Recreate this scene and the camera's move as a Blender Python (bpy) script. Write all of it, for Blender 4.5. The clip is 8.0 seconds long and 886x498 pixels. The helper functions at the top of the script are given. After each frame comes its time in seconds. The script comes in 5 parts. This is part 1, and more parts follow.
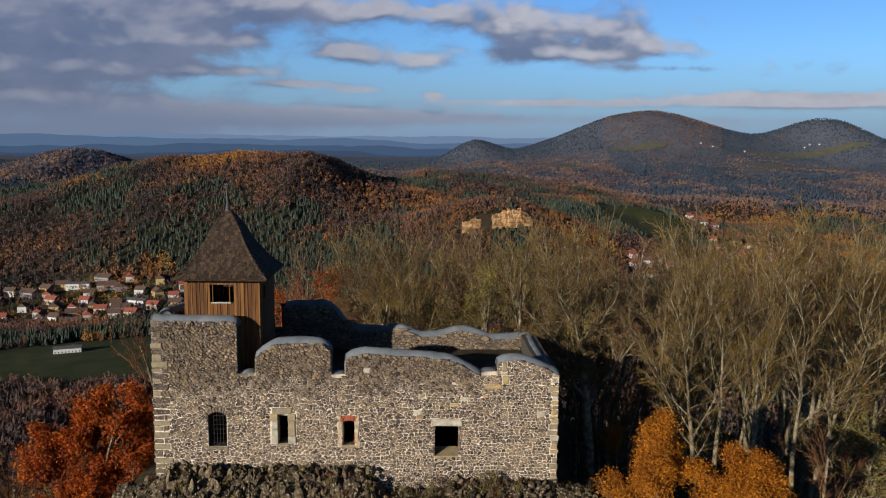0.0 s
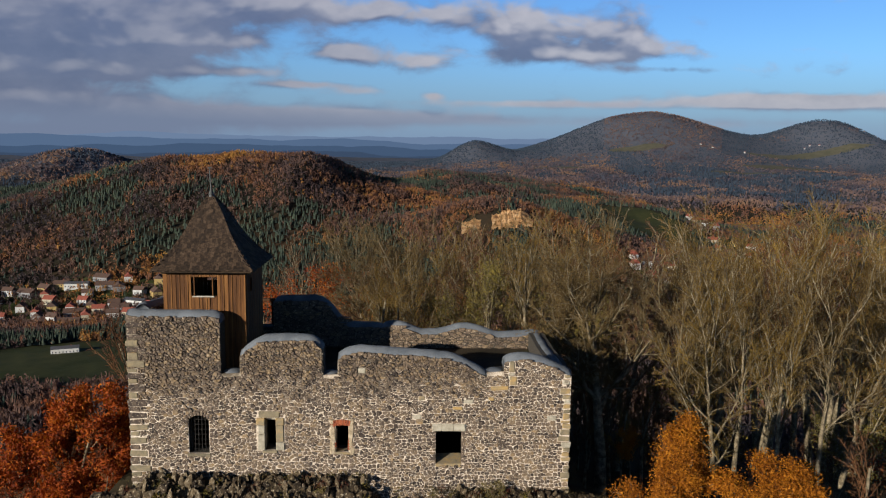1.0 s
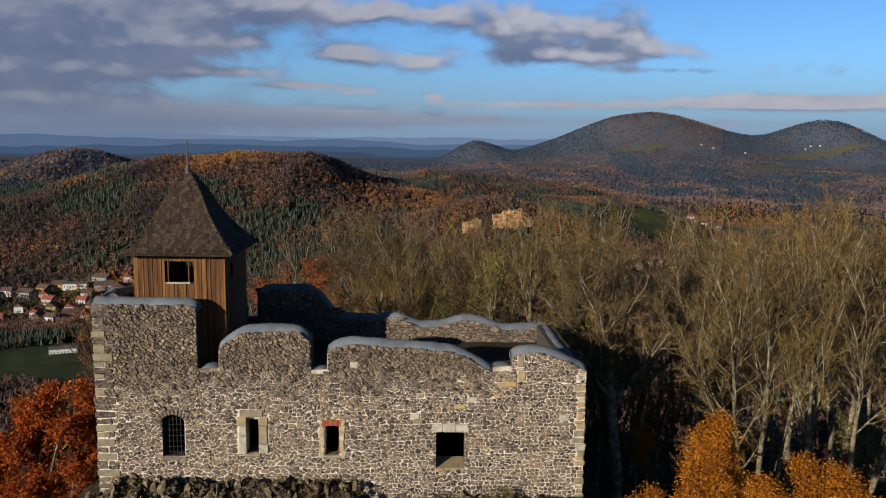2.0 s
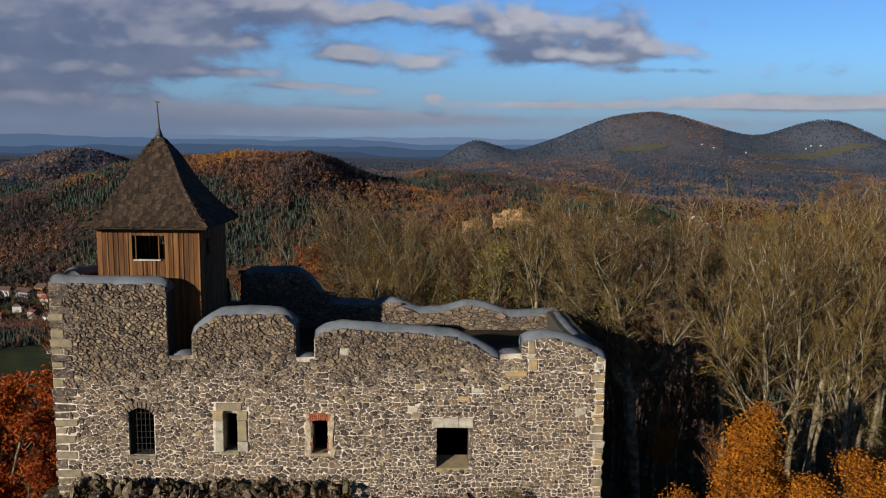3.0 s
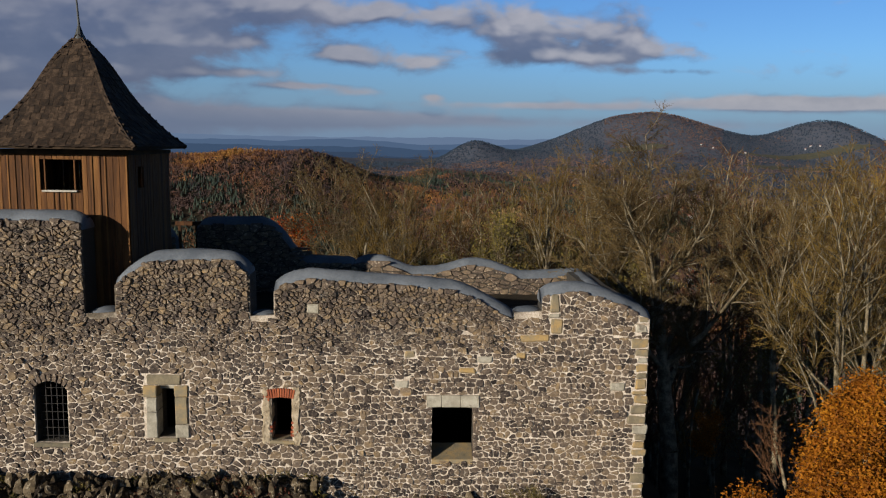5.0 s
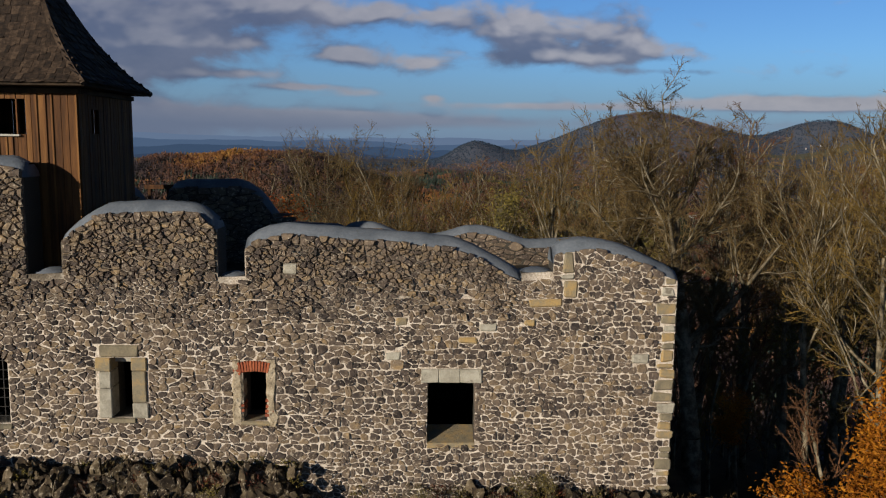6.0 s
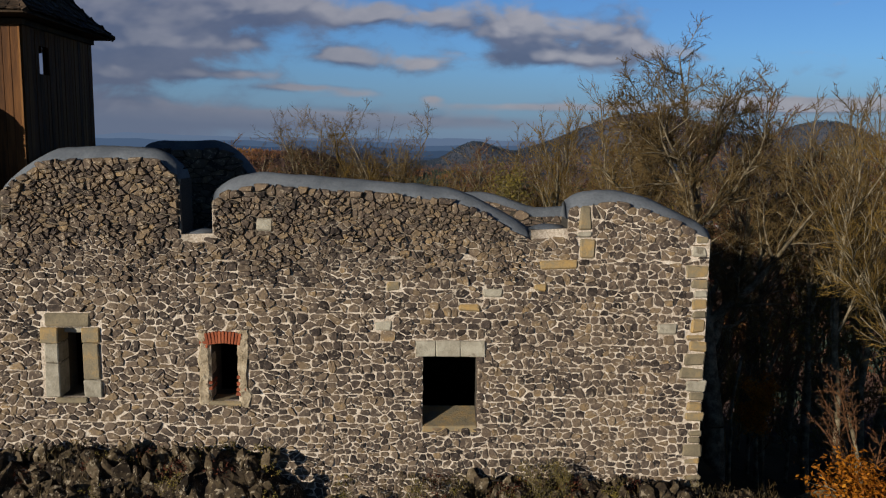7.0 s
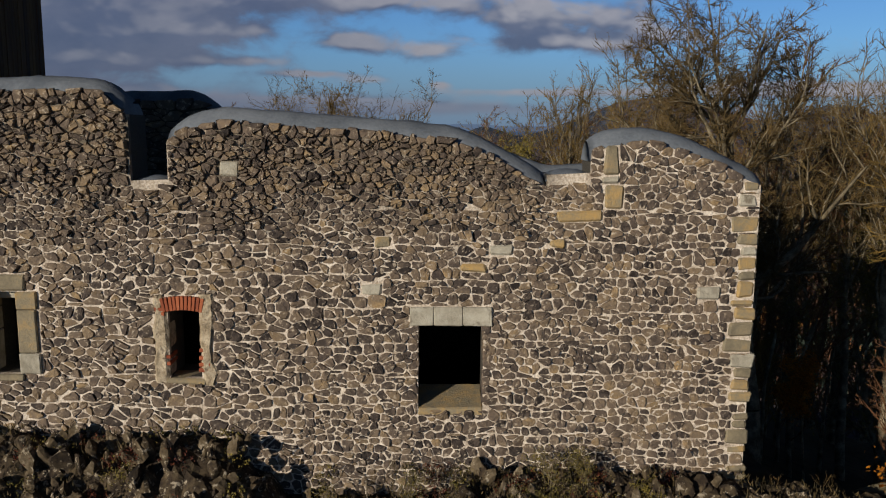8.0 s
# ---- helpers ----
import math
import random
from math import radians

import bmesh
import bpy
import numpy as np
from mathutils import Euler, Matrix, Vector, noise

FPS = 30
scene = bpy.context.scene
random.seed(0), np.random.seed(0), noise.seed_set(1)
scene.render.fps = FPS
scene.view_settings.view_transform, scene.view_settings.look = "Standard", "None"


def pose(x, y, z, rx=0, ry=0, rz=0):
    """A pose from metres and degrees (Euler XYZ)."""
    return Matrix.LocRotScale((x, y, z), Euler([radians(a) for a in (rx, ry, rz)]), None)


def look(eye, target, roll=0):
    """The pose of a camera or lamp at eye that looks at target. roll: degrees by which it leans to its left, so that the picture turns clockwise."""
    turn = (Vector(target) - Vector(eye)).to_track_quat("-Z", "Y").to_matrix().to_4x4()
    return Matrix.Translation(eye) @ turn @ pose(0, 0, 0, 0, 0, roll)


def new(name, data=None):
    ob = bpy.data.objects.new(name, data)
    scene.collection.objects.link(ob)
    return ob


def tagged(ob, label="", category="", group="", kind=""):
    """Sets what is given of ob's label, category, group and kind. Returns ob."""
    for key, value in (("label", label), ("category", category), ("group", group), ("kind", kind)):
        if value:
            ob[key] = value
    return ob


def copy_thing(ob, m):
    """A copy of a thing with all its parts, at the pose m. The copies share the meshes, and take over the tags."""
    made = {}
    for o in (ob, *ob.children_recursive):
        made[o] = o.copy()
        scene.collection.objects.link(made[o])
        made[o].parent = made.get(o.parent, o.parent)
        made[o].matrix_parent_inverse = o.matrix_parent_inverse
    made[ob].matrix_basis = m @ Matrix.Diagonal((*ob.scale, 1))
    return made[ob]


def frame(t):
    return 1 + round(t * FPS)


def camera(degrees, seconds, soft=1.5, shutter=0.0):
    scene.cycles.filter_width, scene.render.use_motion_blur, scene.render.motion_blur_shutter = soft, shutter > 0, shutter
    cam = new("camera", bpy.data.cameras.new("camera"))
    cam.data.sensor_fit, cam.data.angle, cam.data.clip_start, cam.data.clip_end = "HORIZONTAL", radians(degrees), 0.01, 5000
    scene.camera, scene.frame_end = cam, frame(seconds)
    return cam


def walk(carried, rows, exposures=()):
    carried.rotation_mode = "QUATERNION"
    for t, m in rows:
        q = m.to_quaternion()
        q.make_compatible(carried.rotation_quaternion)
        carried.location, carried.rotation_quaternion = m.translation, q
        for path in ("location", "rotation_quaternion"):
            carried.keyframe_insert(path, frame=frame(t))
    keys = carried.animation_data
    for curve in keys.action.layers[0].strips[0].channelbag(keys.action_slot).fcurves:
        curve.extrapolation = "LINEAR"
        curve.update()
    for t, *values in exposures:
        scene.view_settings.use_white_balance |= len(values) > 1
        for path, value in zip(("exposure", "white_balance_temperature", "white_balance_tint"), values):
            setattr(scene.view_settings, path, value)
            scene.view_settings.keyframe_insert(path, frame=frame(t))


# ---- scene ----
cam = camera(58.0, 8.0, soft=1.15)
PATH = [
    (0, (-1.015, 0.893, 17.639), (-0.969, 2.874, 17.368), 0.6),
    (0.5, (-1.036, 2.26, 17.214), (-0.99, 4.241, 16.944), 0.6),
    (1, (-1.047, 3.903, 16.723), (-1.0, 5.884, 16.454), 0.7),
    (1.5, (-1.014, 5.518, 16.167), (-0.968, 7.5, 15.899), 0.7),
    (3, (-0.949, 10.471, 14.097), (-0.903, 12.453, 13.83), 0.7),
    (3.5, (-0.905, 12.004, 13.45), (-0.858, 13.986, 13.183), 0.7),
    (4, (-0.829, 13.592, 12.721), (-0.782, 15.573, 12.455), 0.7),
    (4.5, (-0.767, 14.997, 12.027), (-0.72, 16.978, 11.761), 0.7),
    (4.7, (-0.765, 15.556, 11.751), (-0.716, 17.538, 11.485), 0.8),
    (6, (-0.583, 19.026, 9.794), (-0.535, 21.008, 9.53), 0.7),
    (6.5, (-0.516, 20.188, 9.109), (-0.467, 22.17, 8.846), 0.7),
    (7, (-0.485, 21.33, 8.51), (-0.435, 23.313, 8.248), 0.7),
    (7.5, (-0.443, 22.484, 7.916), (-0.394, 24.466, 7.656), 0.6),
    (8, (-0.25, 23.805, 7.534), (-0.221, 25.783, 7.238), 0.5),
]
walk(cam, [(t, look(eye, target, roll)) for t, eye, target, roll in PATH], [(0, 0.78), (1.5, 0.77), (3.5, 0.66), (4.5, 0.57), (6.5, 0.36), (8, 0.24)])

# ---- sun and sky ----
SUN_WAY = Vector((0.86, 1.0, -0.315)).normalized()      # the way the sunlight travels
lamp = bpy.data.lights.new("sun", "SUN")
lamp.energy, lamp.angle, lamp.color = 4.1, radians(0.6), (1.0, 0.92, 0.79)
sun = new("sun", lamp)
sun.rotation_mode = "QUATERNION"
sun.rotation_quaternion = SUN_WAY.to_track_quat("-Z", "Y")


class Nodes:
    """Short hand for node trees."""

    def __init__(self, tree):
        self.t = tree
        self.t.nodes.clear()

    def add(self, kind, **values):
        node = self.t.nodes.new(kind)
        for key, value in values.items():
            if key == "op":
                node.operation = value
            elif key == "blend":
                node.blend_type = value
            elif key == "kind":
                node.noise_dimensions = value
        return node

    def link(self, a, b):
        self.t.links.new(a, b)

    def put(self, socket, value):
        if isinstance(value, bpy.types.NodeSocket):
            self.link(value, socket)
        else:
            socket.default_value = value

    def math(self, op, a, b=0.0, c=None, clamp=False):
        node = self.add("ShaderNodeMath", op=op)
        node.use_clamp = clamp
        self.put(node.inputs[0], a)
        self.put(node.inputs[1], b)
        if c is not None:
            self.put(node.inputs[2], c)
        return node.outputs[0]

    def noise(self, vector, scale, detail=4.0, rough=0.55, warp=0.0):
        node = self.add("ShaderNodeTexNoise")
        if vector is not None:
            self.link(vector, node.inputs["Vector"])
        node.inputs["Scale"].default_value = scale
        node.inputs["Detail"].default_value = detail
        node.inputs["Roughness"].default_value = rough
        node.inputs["Distortion"].default_value = warp
        return node.outputs[0]

    def ramp(self, fac, stops, smooth=False):
        node = self.add("ShaderNodeValToRGB")
        el = node.color_ramp.elements
        while len(el) < len(stops):
            el.new(0.5)
        for e, (at, col) in zip(el, stops):
            e.position, e.color = at, (*col, 1.0)
        if smooth:
            node.color_ramp.interpolation = "EASE"
        self.put(node.inputs[0], fac)
        return node.outputs[0]

    def mix(self, fac, a, b, blend="MIX"):
        node = self.add("ShaderNodeMix")
        node.data_type, node.blend_type = "RGBA", blend
        self.put(node.inputs[0], fac)
        for sock, v in ((node.inputs[6], a), (node.inputs[7], b)):
            self.put(sock, v if isinstance(v, bpy.types.NodeSocket) else (*v, 1.0))
        return node.outputs[2]

    def span(self, v, a, b, c=0.0, d=1.0):
        node = self.add("ShaderNodeMapRange")
        node.interpolation_type = "SMOOTHSTEP"
        for sock, x in zip(node.inputs, (v, a, b, c, d)):
            self.put(sock, x)
        return node.outputs[0]


# clouds as soft banks in the sky: tangent across, tangent up, half width, half height, thickness
CLOUDS = [
    (-0.475, 0.138, 0.205, 0.0509, 1.70), (-0.291, 0.115, 0.081, 0.0127, 1.10), (-0.425, 0.084, 0.149, 0.0141, 1.15), (-0.489, 0.051, 0.149, 0.0141, 1.00), (-0.202, 0.163, 0.081, 0.0255, 1.30),
    (-0.068, 0.154, 0.047, 0.0156, 0.95), (-0.100, 0.105, 0.045, 0.0120, 1.05), (-0.008, 0.094, 0.042, 0.0106, 1.05), (0.035, 0.151, 0.047, 0.0198, 0.95), (0.123, 0.139, 0.057, 0.0240, 1.00),
    (0.211, 0.137, 0.065, 0.0212, 1.10), (0.176, 0.105, 0.106, 0.0106, 1.15), (0.275, 0.116, 0.042, 0.0106, 0.80), (0.303, 0.090, 0.078, 0.0042, 0.65), (-0.149, 0.066, 0.064, 0.0042, 0.75),
    (-0.082, 0.059, 0.033, 0.0057, 0.90), (0.010, 0.054, 0.014, 0.0042, 0.80), (0.148, 0.046, 0.134, 0.0050, 0.90), (0.388, 0.052, 0.120, 0.0085, 1.15), (0.522, 0.054, 0.106, 0.0106, 1.20),
    (-0.354, 0.028, 0.297, 0.0170, 0.95), (-0.107, 0.027, 0.212, 0.0106, 0.70), (-0.461, 0.006, 0.226, 0.0099, 0.85), (0.317, 0.025, 0.297, 0.0071, 0.50), (-0.234, 0.080, 0.057, 0.0057, 0.60),
]


def sky():
    world = bpy.data.worlds.new("sky")
    scene.world = world
    world.use_nodes = True
    n = Nodes(world.node_tree)
    tex = n.add("ShaderNodeTexSky")
    tex.sky_type, tex.sun_disc = "NISHITA", False
    tex.sun_elevation = math.asin(-SUN_WAY.z)
    tex.sun_rotation = math.atan2(-SUN_WAY.x, -SUN_WAY.y)
    tex.altitude, tex.air_density, tex.dust_density, tex.ozone_density = 400, 1.0, 0.6, 2.0
    way = n.add("ShaderNodeTexCoord").outputs["Generated"]
    xyz = n.add("ShaderNodeSeparateXYZ")
    n.link(way, xyz.inputs[0])
    x, y, z = xyz.outputs
    ahead = n.math("MAXIMUM", n.math("ABSOLUTE", y), 0.12)
    u, v = n.math("DIVIDE", x, ahead), n.math("DIVIDE", z, ahead)

    def flat(dv):
        c = n.add("ShaderNodeCombineXYZ")
        n.put(c.inputs[0], n.math("MULTIPLY", u, 1.0))
        n.put(c.inputs[1], n.math("MULTIPLY", n.math("ADD", v, dv), 1.8))
        return c.outputs[0]

    def bank(dv):
        total = None
        for cu, cv, ru, rv, k in CLOUDS:
            a = n.math("MULTIPLY", n.math("ADD", u, -cu), 1 / ru)
            b = n.math("MULTIPLY", n.math("ADD", v, dv - cv), 1 / rv)
            q = n.math("ADD", n.math("MULTIPLY", a, a), n.math("MULTIPLY", b, b))
            g = n.math("MULTIPLY", n.math("EXPONENT", n.math("MULTIPLY", q, -0.9)), k)
            total = g if total is None else n.math("ADD", total, g)
        return n.math("MULTIPLY", total, 0.66)

    wild = n.span(v, 0.02, 0.11, 0.7, 1.6)

    def body(total, dv, detail):
        puff = n.noise(flat(dv), 14.0, detail, 0.55, 0.25)
        return n.math("ADD", total, n.math("MULTIPLY", n.math("ADD", puff, -0.5), wild))

    under, over = bank(0.0), bank(0.018)
    here = body(under, 0.0, 7.0)
    slope = n.math("SUBTRACT", body(under, 0.0, 2.5), body(over, 0.018, 2.5))
    cover = n.math("MULTIPLY", n.span(here, 0.10, 0.62), n.span(v, 0.25, 0.8, 1.0, 0.25))
    lit = n.span(slope, -0.08, 0.42)
    fine = n.noise(flat(0.0), 22.0, 6.0, 0.58, 0.2)
    soft = n.span(n.noise(flat(0.0), 9.0, 4.0, 0.5), 0.38, 0.66)
    dark = n.mix(fine, (0.122, 0.152, 0.265), (0.200, 0.232, 0.360))
    light = n.mix(fine, (0.44, 0.45, 0.52), (0.74, 0.70, 0.74))
    sunny = n.math("MULTIPLY", n.span(u, -0.45, 0.10, 0.40, 1.0), n.math("ADD", n.math("MULTIPLY", lit, 0.85), n.math("MULTIPLY", soft, 0.22)))
    low = n.mix(n.span(v, 0.015, 0.06, 1.0, 0.0), n.mix(sunny, dark, light), n.mix(n.span(u, -0.35, 0.35), (0.215, 0.265, 0.395), (0.36, 0.42, 0.55)))
    blue = n.add("ShaderNodeVectorMath")
    blue.operation = "SCALE"
    n.link(tex.outputs[0], blue.inputs[0])
    blue.inputs[3].default_value = SKY
    tint = n.mix(1.0, blue.outputs[0], (0.54, 0.88, 1.42), "MULTIPLY")
    tint = n.mix(n.span(v, 0.22, 0.9, 0.0, 0.90), tint, (0.006, 0.013, 0.032))                # deep blue overhead, darkened out of view to weaken the fill light
    haze = n.mix(n.span(v, 0.0, 0.13, 0.75, 0.0), tint, (0.245, 0.36, 0.60))
    full = n.mix(n.math("MULTIPLY", cover, 0.90), haze, low)
    back = n.add("ShaderNodeBackground")
    n.link(full, back.inputs[0])
    back.inputs[1].default_value = SKY_LIGHT
    out = n.add("ShaderNodeOutputWorld")
    n.link(back.outputs[0], out.inputs[0])


SKY, SKY_LIGHT = 0.13, 0.46
sky()

# ---- materials ----


def surface(name, stops, scale=3.0, rough=0.85, bump=0.4, grain=30.0, tone=0.0, spots=None, stretch=None, metal=0.0, thin=0.0):
    """A rough natural surface: a colour ramp over two sizes of noise and each piece's own tone, with fine relief."""
    m = bpy.data.materials.new(name)
    m.use_nodes = True
    n = Nodes(m.node_tree)
    at = n.add("ShaderNodeTexCoord").outputs["Object"] if stretch is None else None
    if stretch is not None:
        tc = n.add("ShaderNodeTexCoord").outputs["Object"]
        mp = n.add("ShaderNodeMapping")
        n.link(tc, mp.inputs[0])
        mp.inputs["Scale"].default_value = stretch
        at = mp.outputs[0]
    geo = n.add("ShaderNodeNewGeometry").outputs["Position"] if stretch is None else at
    big, small = n.noise(geo, scale, 5.0), n.noise(geo, grain, 4.0, 0.65)
    fac = n.math("ADD", n.math("MULTIPLY", big, 0.65), n.math("MULTIPLY", small, 0.35))
    fac = n.span(fac, 0.30, 0.70)
    if tone:
        t = n.add("ShaderNodeAttribute")
        t.attribute_name = "tone"
        fac = n.math("ADD", n.math("MULTIPLY", fac, 1.0 - tone), n.math("MULTIPLY", t.outputs["Fac"], tone))
    col = n.ramp(fac, stops)
    if spots:
        (size, low, high, scol) = spots
        col = n.mix(n.span(n.noise(geo, size, 6.0, 0.6, 0.4), low, high), col, scol)
    bsdf = n.add("ShaderNodeBsdfPrincipled")
    n.put(bsdf.inputs["Base Color"], col)
    n.put(bsdf.inputs["Roughness"], n.math("ADD", n.math("MULTIPLY", small, 0.2), rough - 0.1))
    bsdf.inputs["Metallic"].default_value = metal
    bsdf.inputs["Specular IOR Level"].default_value = 0.25
    if bump:
        b = n.add("ShaderNodeBump")
        b.inputs["Strength"].default_value = bump
        b.inputs["Distance"].default_value = 0.02
        n.link(small, b.inputs["Height"])
        n.link(b.outputs[0], bsdf.inputs["Normal"])
    out = n.add("ShaderNodeOutputMaterial")
    face = bsdf.outputs[0]
    if thin:                                            # leaves and twigs let part of the light through
        glow = n.add("ShaderNodeBsdfTranslucent")
        n.put(glow.inputs[0], col)
        both = n.add("ShaderNodeMixShader")
        both.inputs[0].default_value = thin
        n.link(face, both.inputs[1])
        n.link(glow.outputs[0], both.inputs[2])
        face = both.outputs[0]
    n.link(face, out.inputs[0])
    return m


BASALT = surface("basalt", [(0.06, (0.017, 0.013, 0.0118)), (0.30, (0.064, 0.048, 0.039)), (0.56, (0.130, 0.095, 0.068)), (0.80, (0.185, 0.131, 0.079)), (0.97, (0.31, 0.206, 0.100))],
                 6.0, 0.92, 1.0, 18.0, 0.64, (12.0, 0.565, 0.65, (0.330, 0.268, 0.200)))
PLASTER = surface("old_plaster", [(0.1, (0.190, 0.145, 0.092)), (0.5, (0.320, 0.255, 0.172)), (0.9, (0.430, 0.355, 0.255))], 5.0, 0.95, 1.0, 30.0, 0.0, (7.0, 0.58, 0.68, (0.120, 0.085, 0.060)))
SANDSTONE = surface("sandstone", [(0.1, (0.110, 0.094, 0.066)), (0.5, (0.209, 0.171, 0.110)), (0.9, (0.360, 0.232, 0.088))], 3.5, 0.9, 0.8, 22.0, 0.5, (5.0, 0.60, 0.78, (0.088, 0.077, 0.061)))
LIMESTONE = surface("pale_stone", [(0.1, (0.200, 0.175, 0.130)), (0.9, (0.400, 0.365, 0.290))], 4.0, 0.85, 0.8, 24.0, 0.3, (6.0, 0.57, 0.72, (0.155, 0.130, 0.096)))
BRICK = surface("brick", [(0.1, (0.180, 0.045, 0.022)), (0.9, (0.360, 0.105, 0.045))], 6.0, 0.9, 0.5, 60.0, 0.6, (14.0, 0.62, 0.75, (0.300, 0.225, 0.165)))
CAP = surface("coping_mortar", [(0.1, (0.085, 0.096, 0.112)), (0.9, (0.155, 0.168, 0.186))], 1.2, 0.85, 0.5, 18.0, 0.0, (4.0, 0.60, 0.8, (0.075, 0.076, 0.072)))
BOARD = surface("weathered_boards", [(0.05, (0.028, 0.010, 0.003)), (0.5, (0.105, 0.042, 0.011)), (0.95, (0.205, 0.092, 0.026))], 2.0, 0.8, 0.5, 14.0, 0.5, None, (6.0, 6.0, 0.45))
SHINGLE = surface("wood_shingles", [(0.05, (0.007, 0.0045, 0.003)), (0.5, (0.029, 0.0175, 0.0105)), (0.95, (0.086, 0.055, 0.034))], 9.0, 0.85, 0.6, 24.0, 0.42)
DARKWOOD = surface("dark_timber", [(0.1, (0.018, 0.012, 0.007)), (0.9, (0.054, 0.033, 0.018))], 3.0, 0.85, 0.4, 24.0)
PALEWOOD = surface("pale_timber", [(0.1, (0.280, 0.256, 0.216)), (0.9, (0.440, 0.408, 0.352))], 3.0, 0.8, 0.3, 24.0)
IRON = surface("wrought_iron", [(0.1, (0.02, 0.02, 0.022)), (0.9, (0.05, 0.045, 0.04))], 8.0, 0.55, 0.2, 60.0, 0.0, None, None, 0.8)
METAL = surface("grey_sheet_metal", [(0.1, (0.040, 0.042, 0.042)), (0.9, (0.085, 0.088, 0.090))], 5.0, 0.6, 0.1, 40.0, 0.0, None, None, 0.3)
ROCK = surface("mossy_basalt_rock", [(0.05, (0.007, 0.005, 0.004)), (0.38, (0.031, 0.021, 0.013)), (0.64, (0.074, 0.053, 0.029)), (0.95, (0.155, 0.118, 0.076))], 5.0, 0.95, 1.0, 14.0, 0.45, (9.0, 0.56, 0.64, (0.27, 0.222, 0.158)))
MOSSROCK = surface("moss_covered_rock", [(0.1, (0.075, 0.058, 0.026)), (0.5, (0.165, 0.130, 0.065)), (0.9, (0.245, 0.205, 0.125))], 3.0, 0.95, 1.0, 18.0, 0.0, (6.0, 0.58, 0.70, (0.060, 0.045, 0.025)))
LITTER = surface("leaf_litter", [(0.1, (0.017, 0.013, 0.008)), (0.5, (0.039, 0.028, 0.015)), (0.9, (0.072, 0.048, 0.021))], 0.7, 0.95, 0.8, 9.0, 0.0, (0.5, 0.52, 0.66, (0.036, 0.040, 0.013)))
GRASS = surface("dry_grass", [(0.1, (0.022, 0.018, 0.007)), (0.9, (0.095, 0.066, 0.026))], 2.0, 0.9, 0.0, 10.0, 0.6)
BARK = surface("grey_bark", [(0.1, (0.054, 0.043, 0.026)), (0.5, (0.138, 0.109, 0.067)), (0.9, (0.260, 0.212, 0.140))], 3.0, 0.9, 0.6, 16.0, 0.0, (1.2, 0.58, 0.72, (0.075, 0.064, 0.027)))
TWIG = surface("olive_twigs", [(0.1, (0.068, 0.042, 0.010)), (0.9, (0.215, 0.134, 0.032))], 0.35, 0.9, 0.0, 2.0, thin=0.25)
TWIG_RED = surface("red_brown_twigs", [(0.1, (0.048, 0.022, 0.010)), (0.9, (0.120, 0.052, 0.020))], 0.35, 0.9, 0.0, 2.0)
TWIG_TAN = surface("tan_twigs", [(0.1, (0.058, 0.038, 0.014)), (0.9, (0.176, 0.116, 0.045))], 0.35, 0.9, 0.0, 2.0, thin=0.25)
LEAF_OAK = surface("orange_leaves", [(0.05, (0.085, 0.024, 0.003)), (0.5, (0.330, 0.110, 0.006)), (0.95, (0.52, 0.215, 0.014))], 1.0, 0.7, 0.0, 5.0, 0.6, thin=0.35)
LEAF_RED = surface("red_orange_leaves", [(0.05, (0.062, 0.009, 0.002)), (0.5, (0.255, 0.040, 0.003)), (0.95, (0.46, 0.140, 0.007))], 0.6, 0.7, 0.0, 4.0, 0.5, thin=0.35)
LEAF_RUST = surface("rust_brown_leaves", [(0.05, (0.030, 0.010, 0.006)), (0.6, (0.105, 0.028, 0.014)), (0.95, (0.200, 0.060, 0.018))], 0.6, 0.8, 0.0, 4.0, 0.6, thin=0.2)
LEAF_OLIVE = surface("olive_leaves", [(0.1, (0.049, 0.045, 0.010)), (0.9, (0.182, 0.133, 0.025))], 0.6, 0.7, 0.0, 4.0, 0.5)
# rust and orange of the trees, with the hills' bluish haze mixed in
BROADLEAF = surface("autumn_woods", [(0.08, (0.055, 0.045, 0.050)), (0.32, (0.125, 0.078, 0.066)), (0.55, (0.200, 0.098, 0.060)), (0.76, (0.290, 0.132, 0.045)), (0.95, (0.400, 0.220, 0.052))],
                    0.020, 0.95, 0.0, 0.35, 0.62, thin=0.45)
CONIFER = surface("conifer_woods", [(0.1, (0.022, 0.033, 0.029)), (0.9, (0.058, 0.076, 0.052))], 0.02, 0.95, 0.0, 0.3, 0.55, thin=0.25)
# distant woods: bluish air haze is put into the base colours
HAZED_BROADLEAF = surface("hazed_autumn_woods", [(0.1, (0.080, 0.073, 0.098)), (0.45, (0.165, 0.118, 0.114)), (0.9, (0.310, 0.178, 0.100))], 0.008, 0.95, 0.0, 0.3, 0.55, thin=0.45)
HAZED_CONIFER = surface("hazed_conifer_woods", [(0.1, (0.020, 0.033, 0.054)), (0.9, (0.040, 0.058, 0.084))], 0.02, 0.95, 0.0, 0.3, 0.5, thin=0.25)
QUARRY = surface("quarry_face", [(0.1, (0.13, 0.066, 0.030)), (0.5, (0.36, 0.200, 0.085)), (0.9, (0.52, 0.35, 0.19))], 0.14, 0.95, 0.8, 0.7, 0.0)


WY = 37.456            # outer face of the south wall


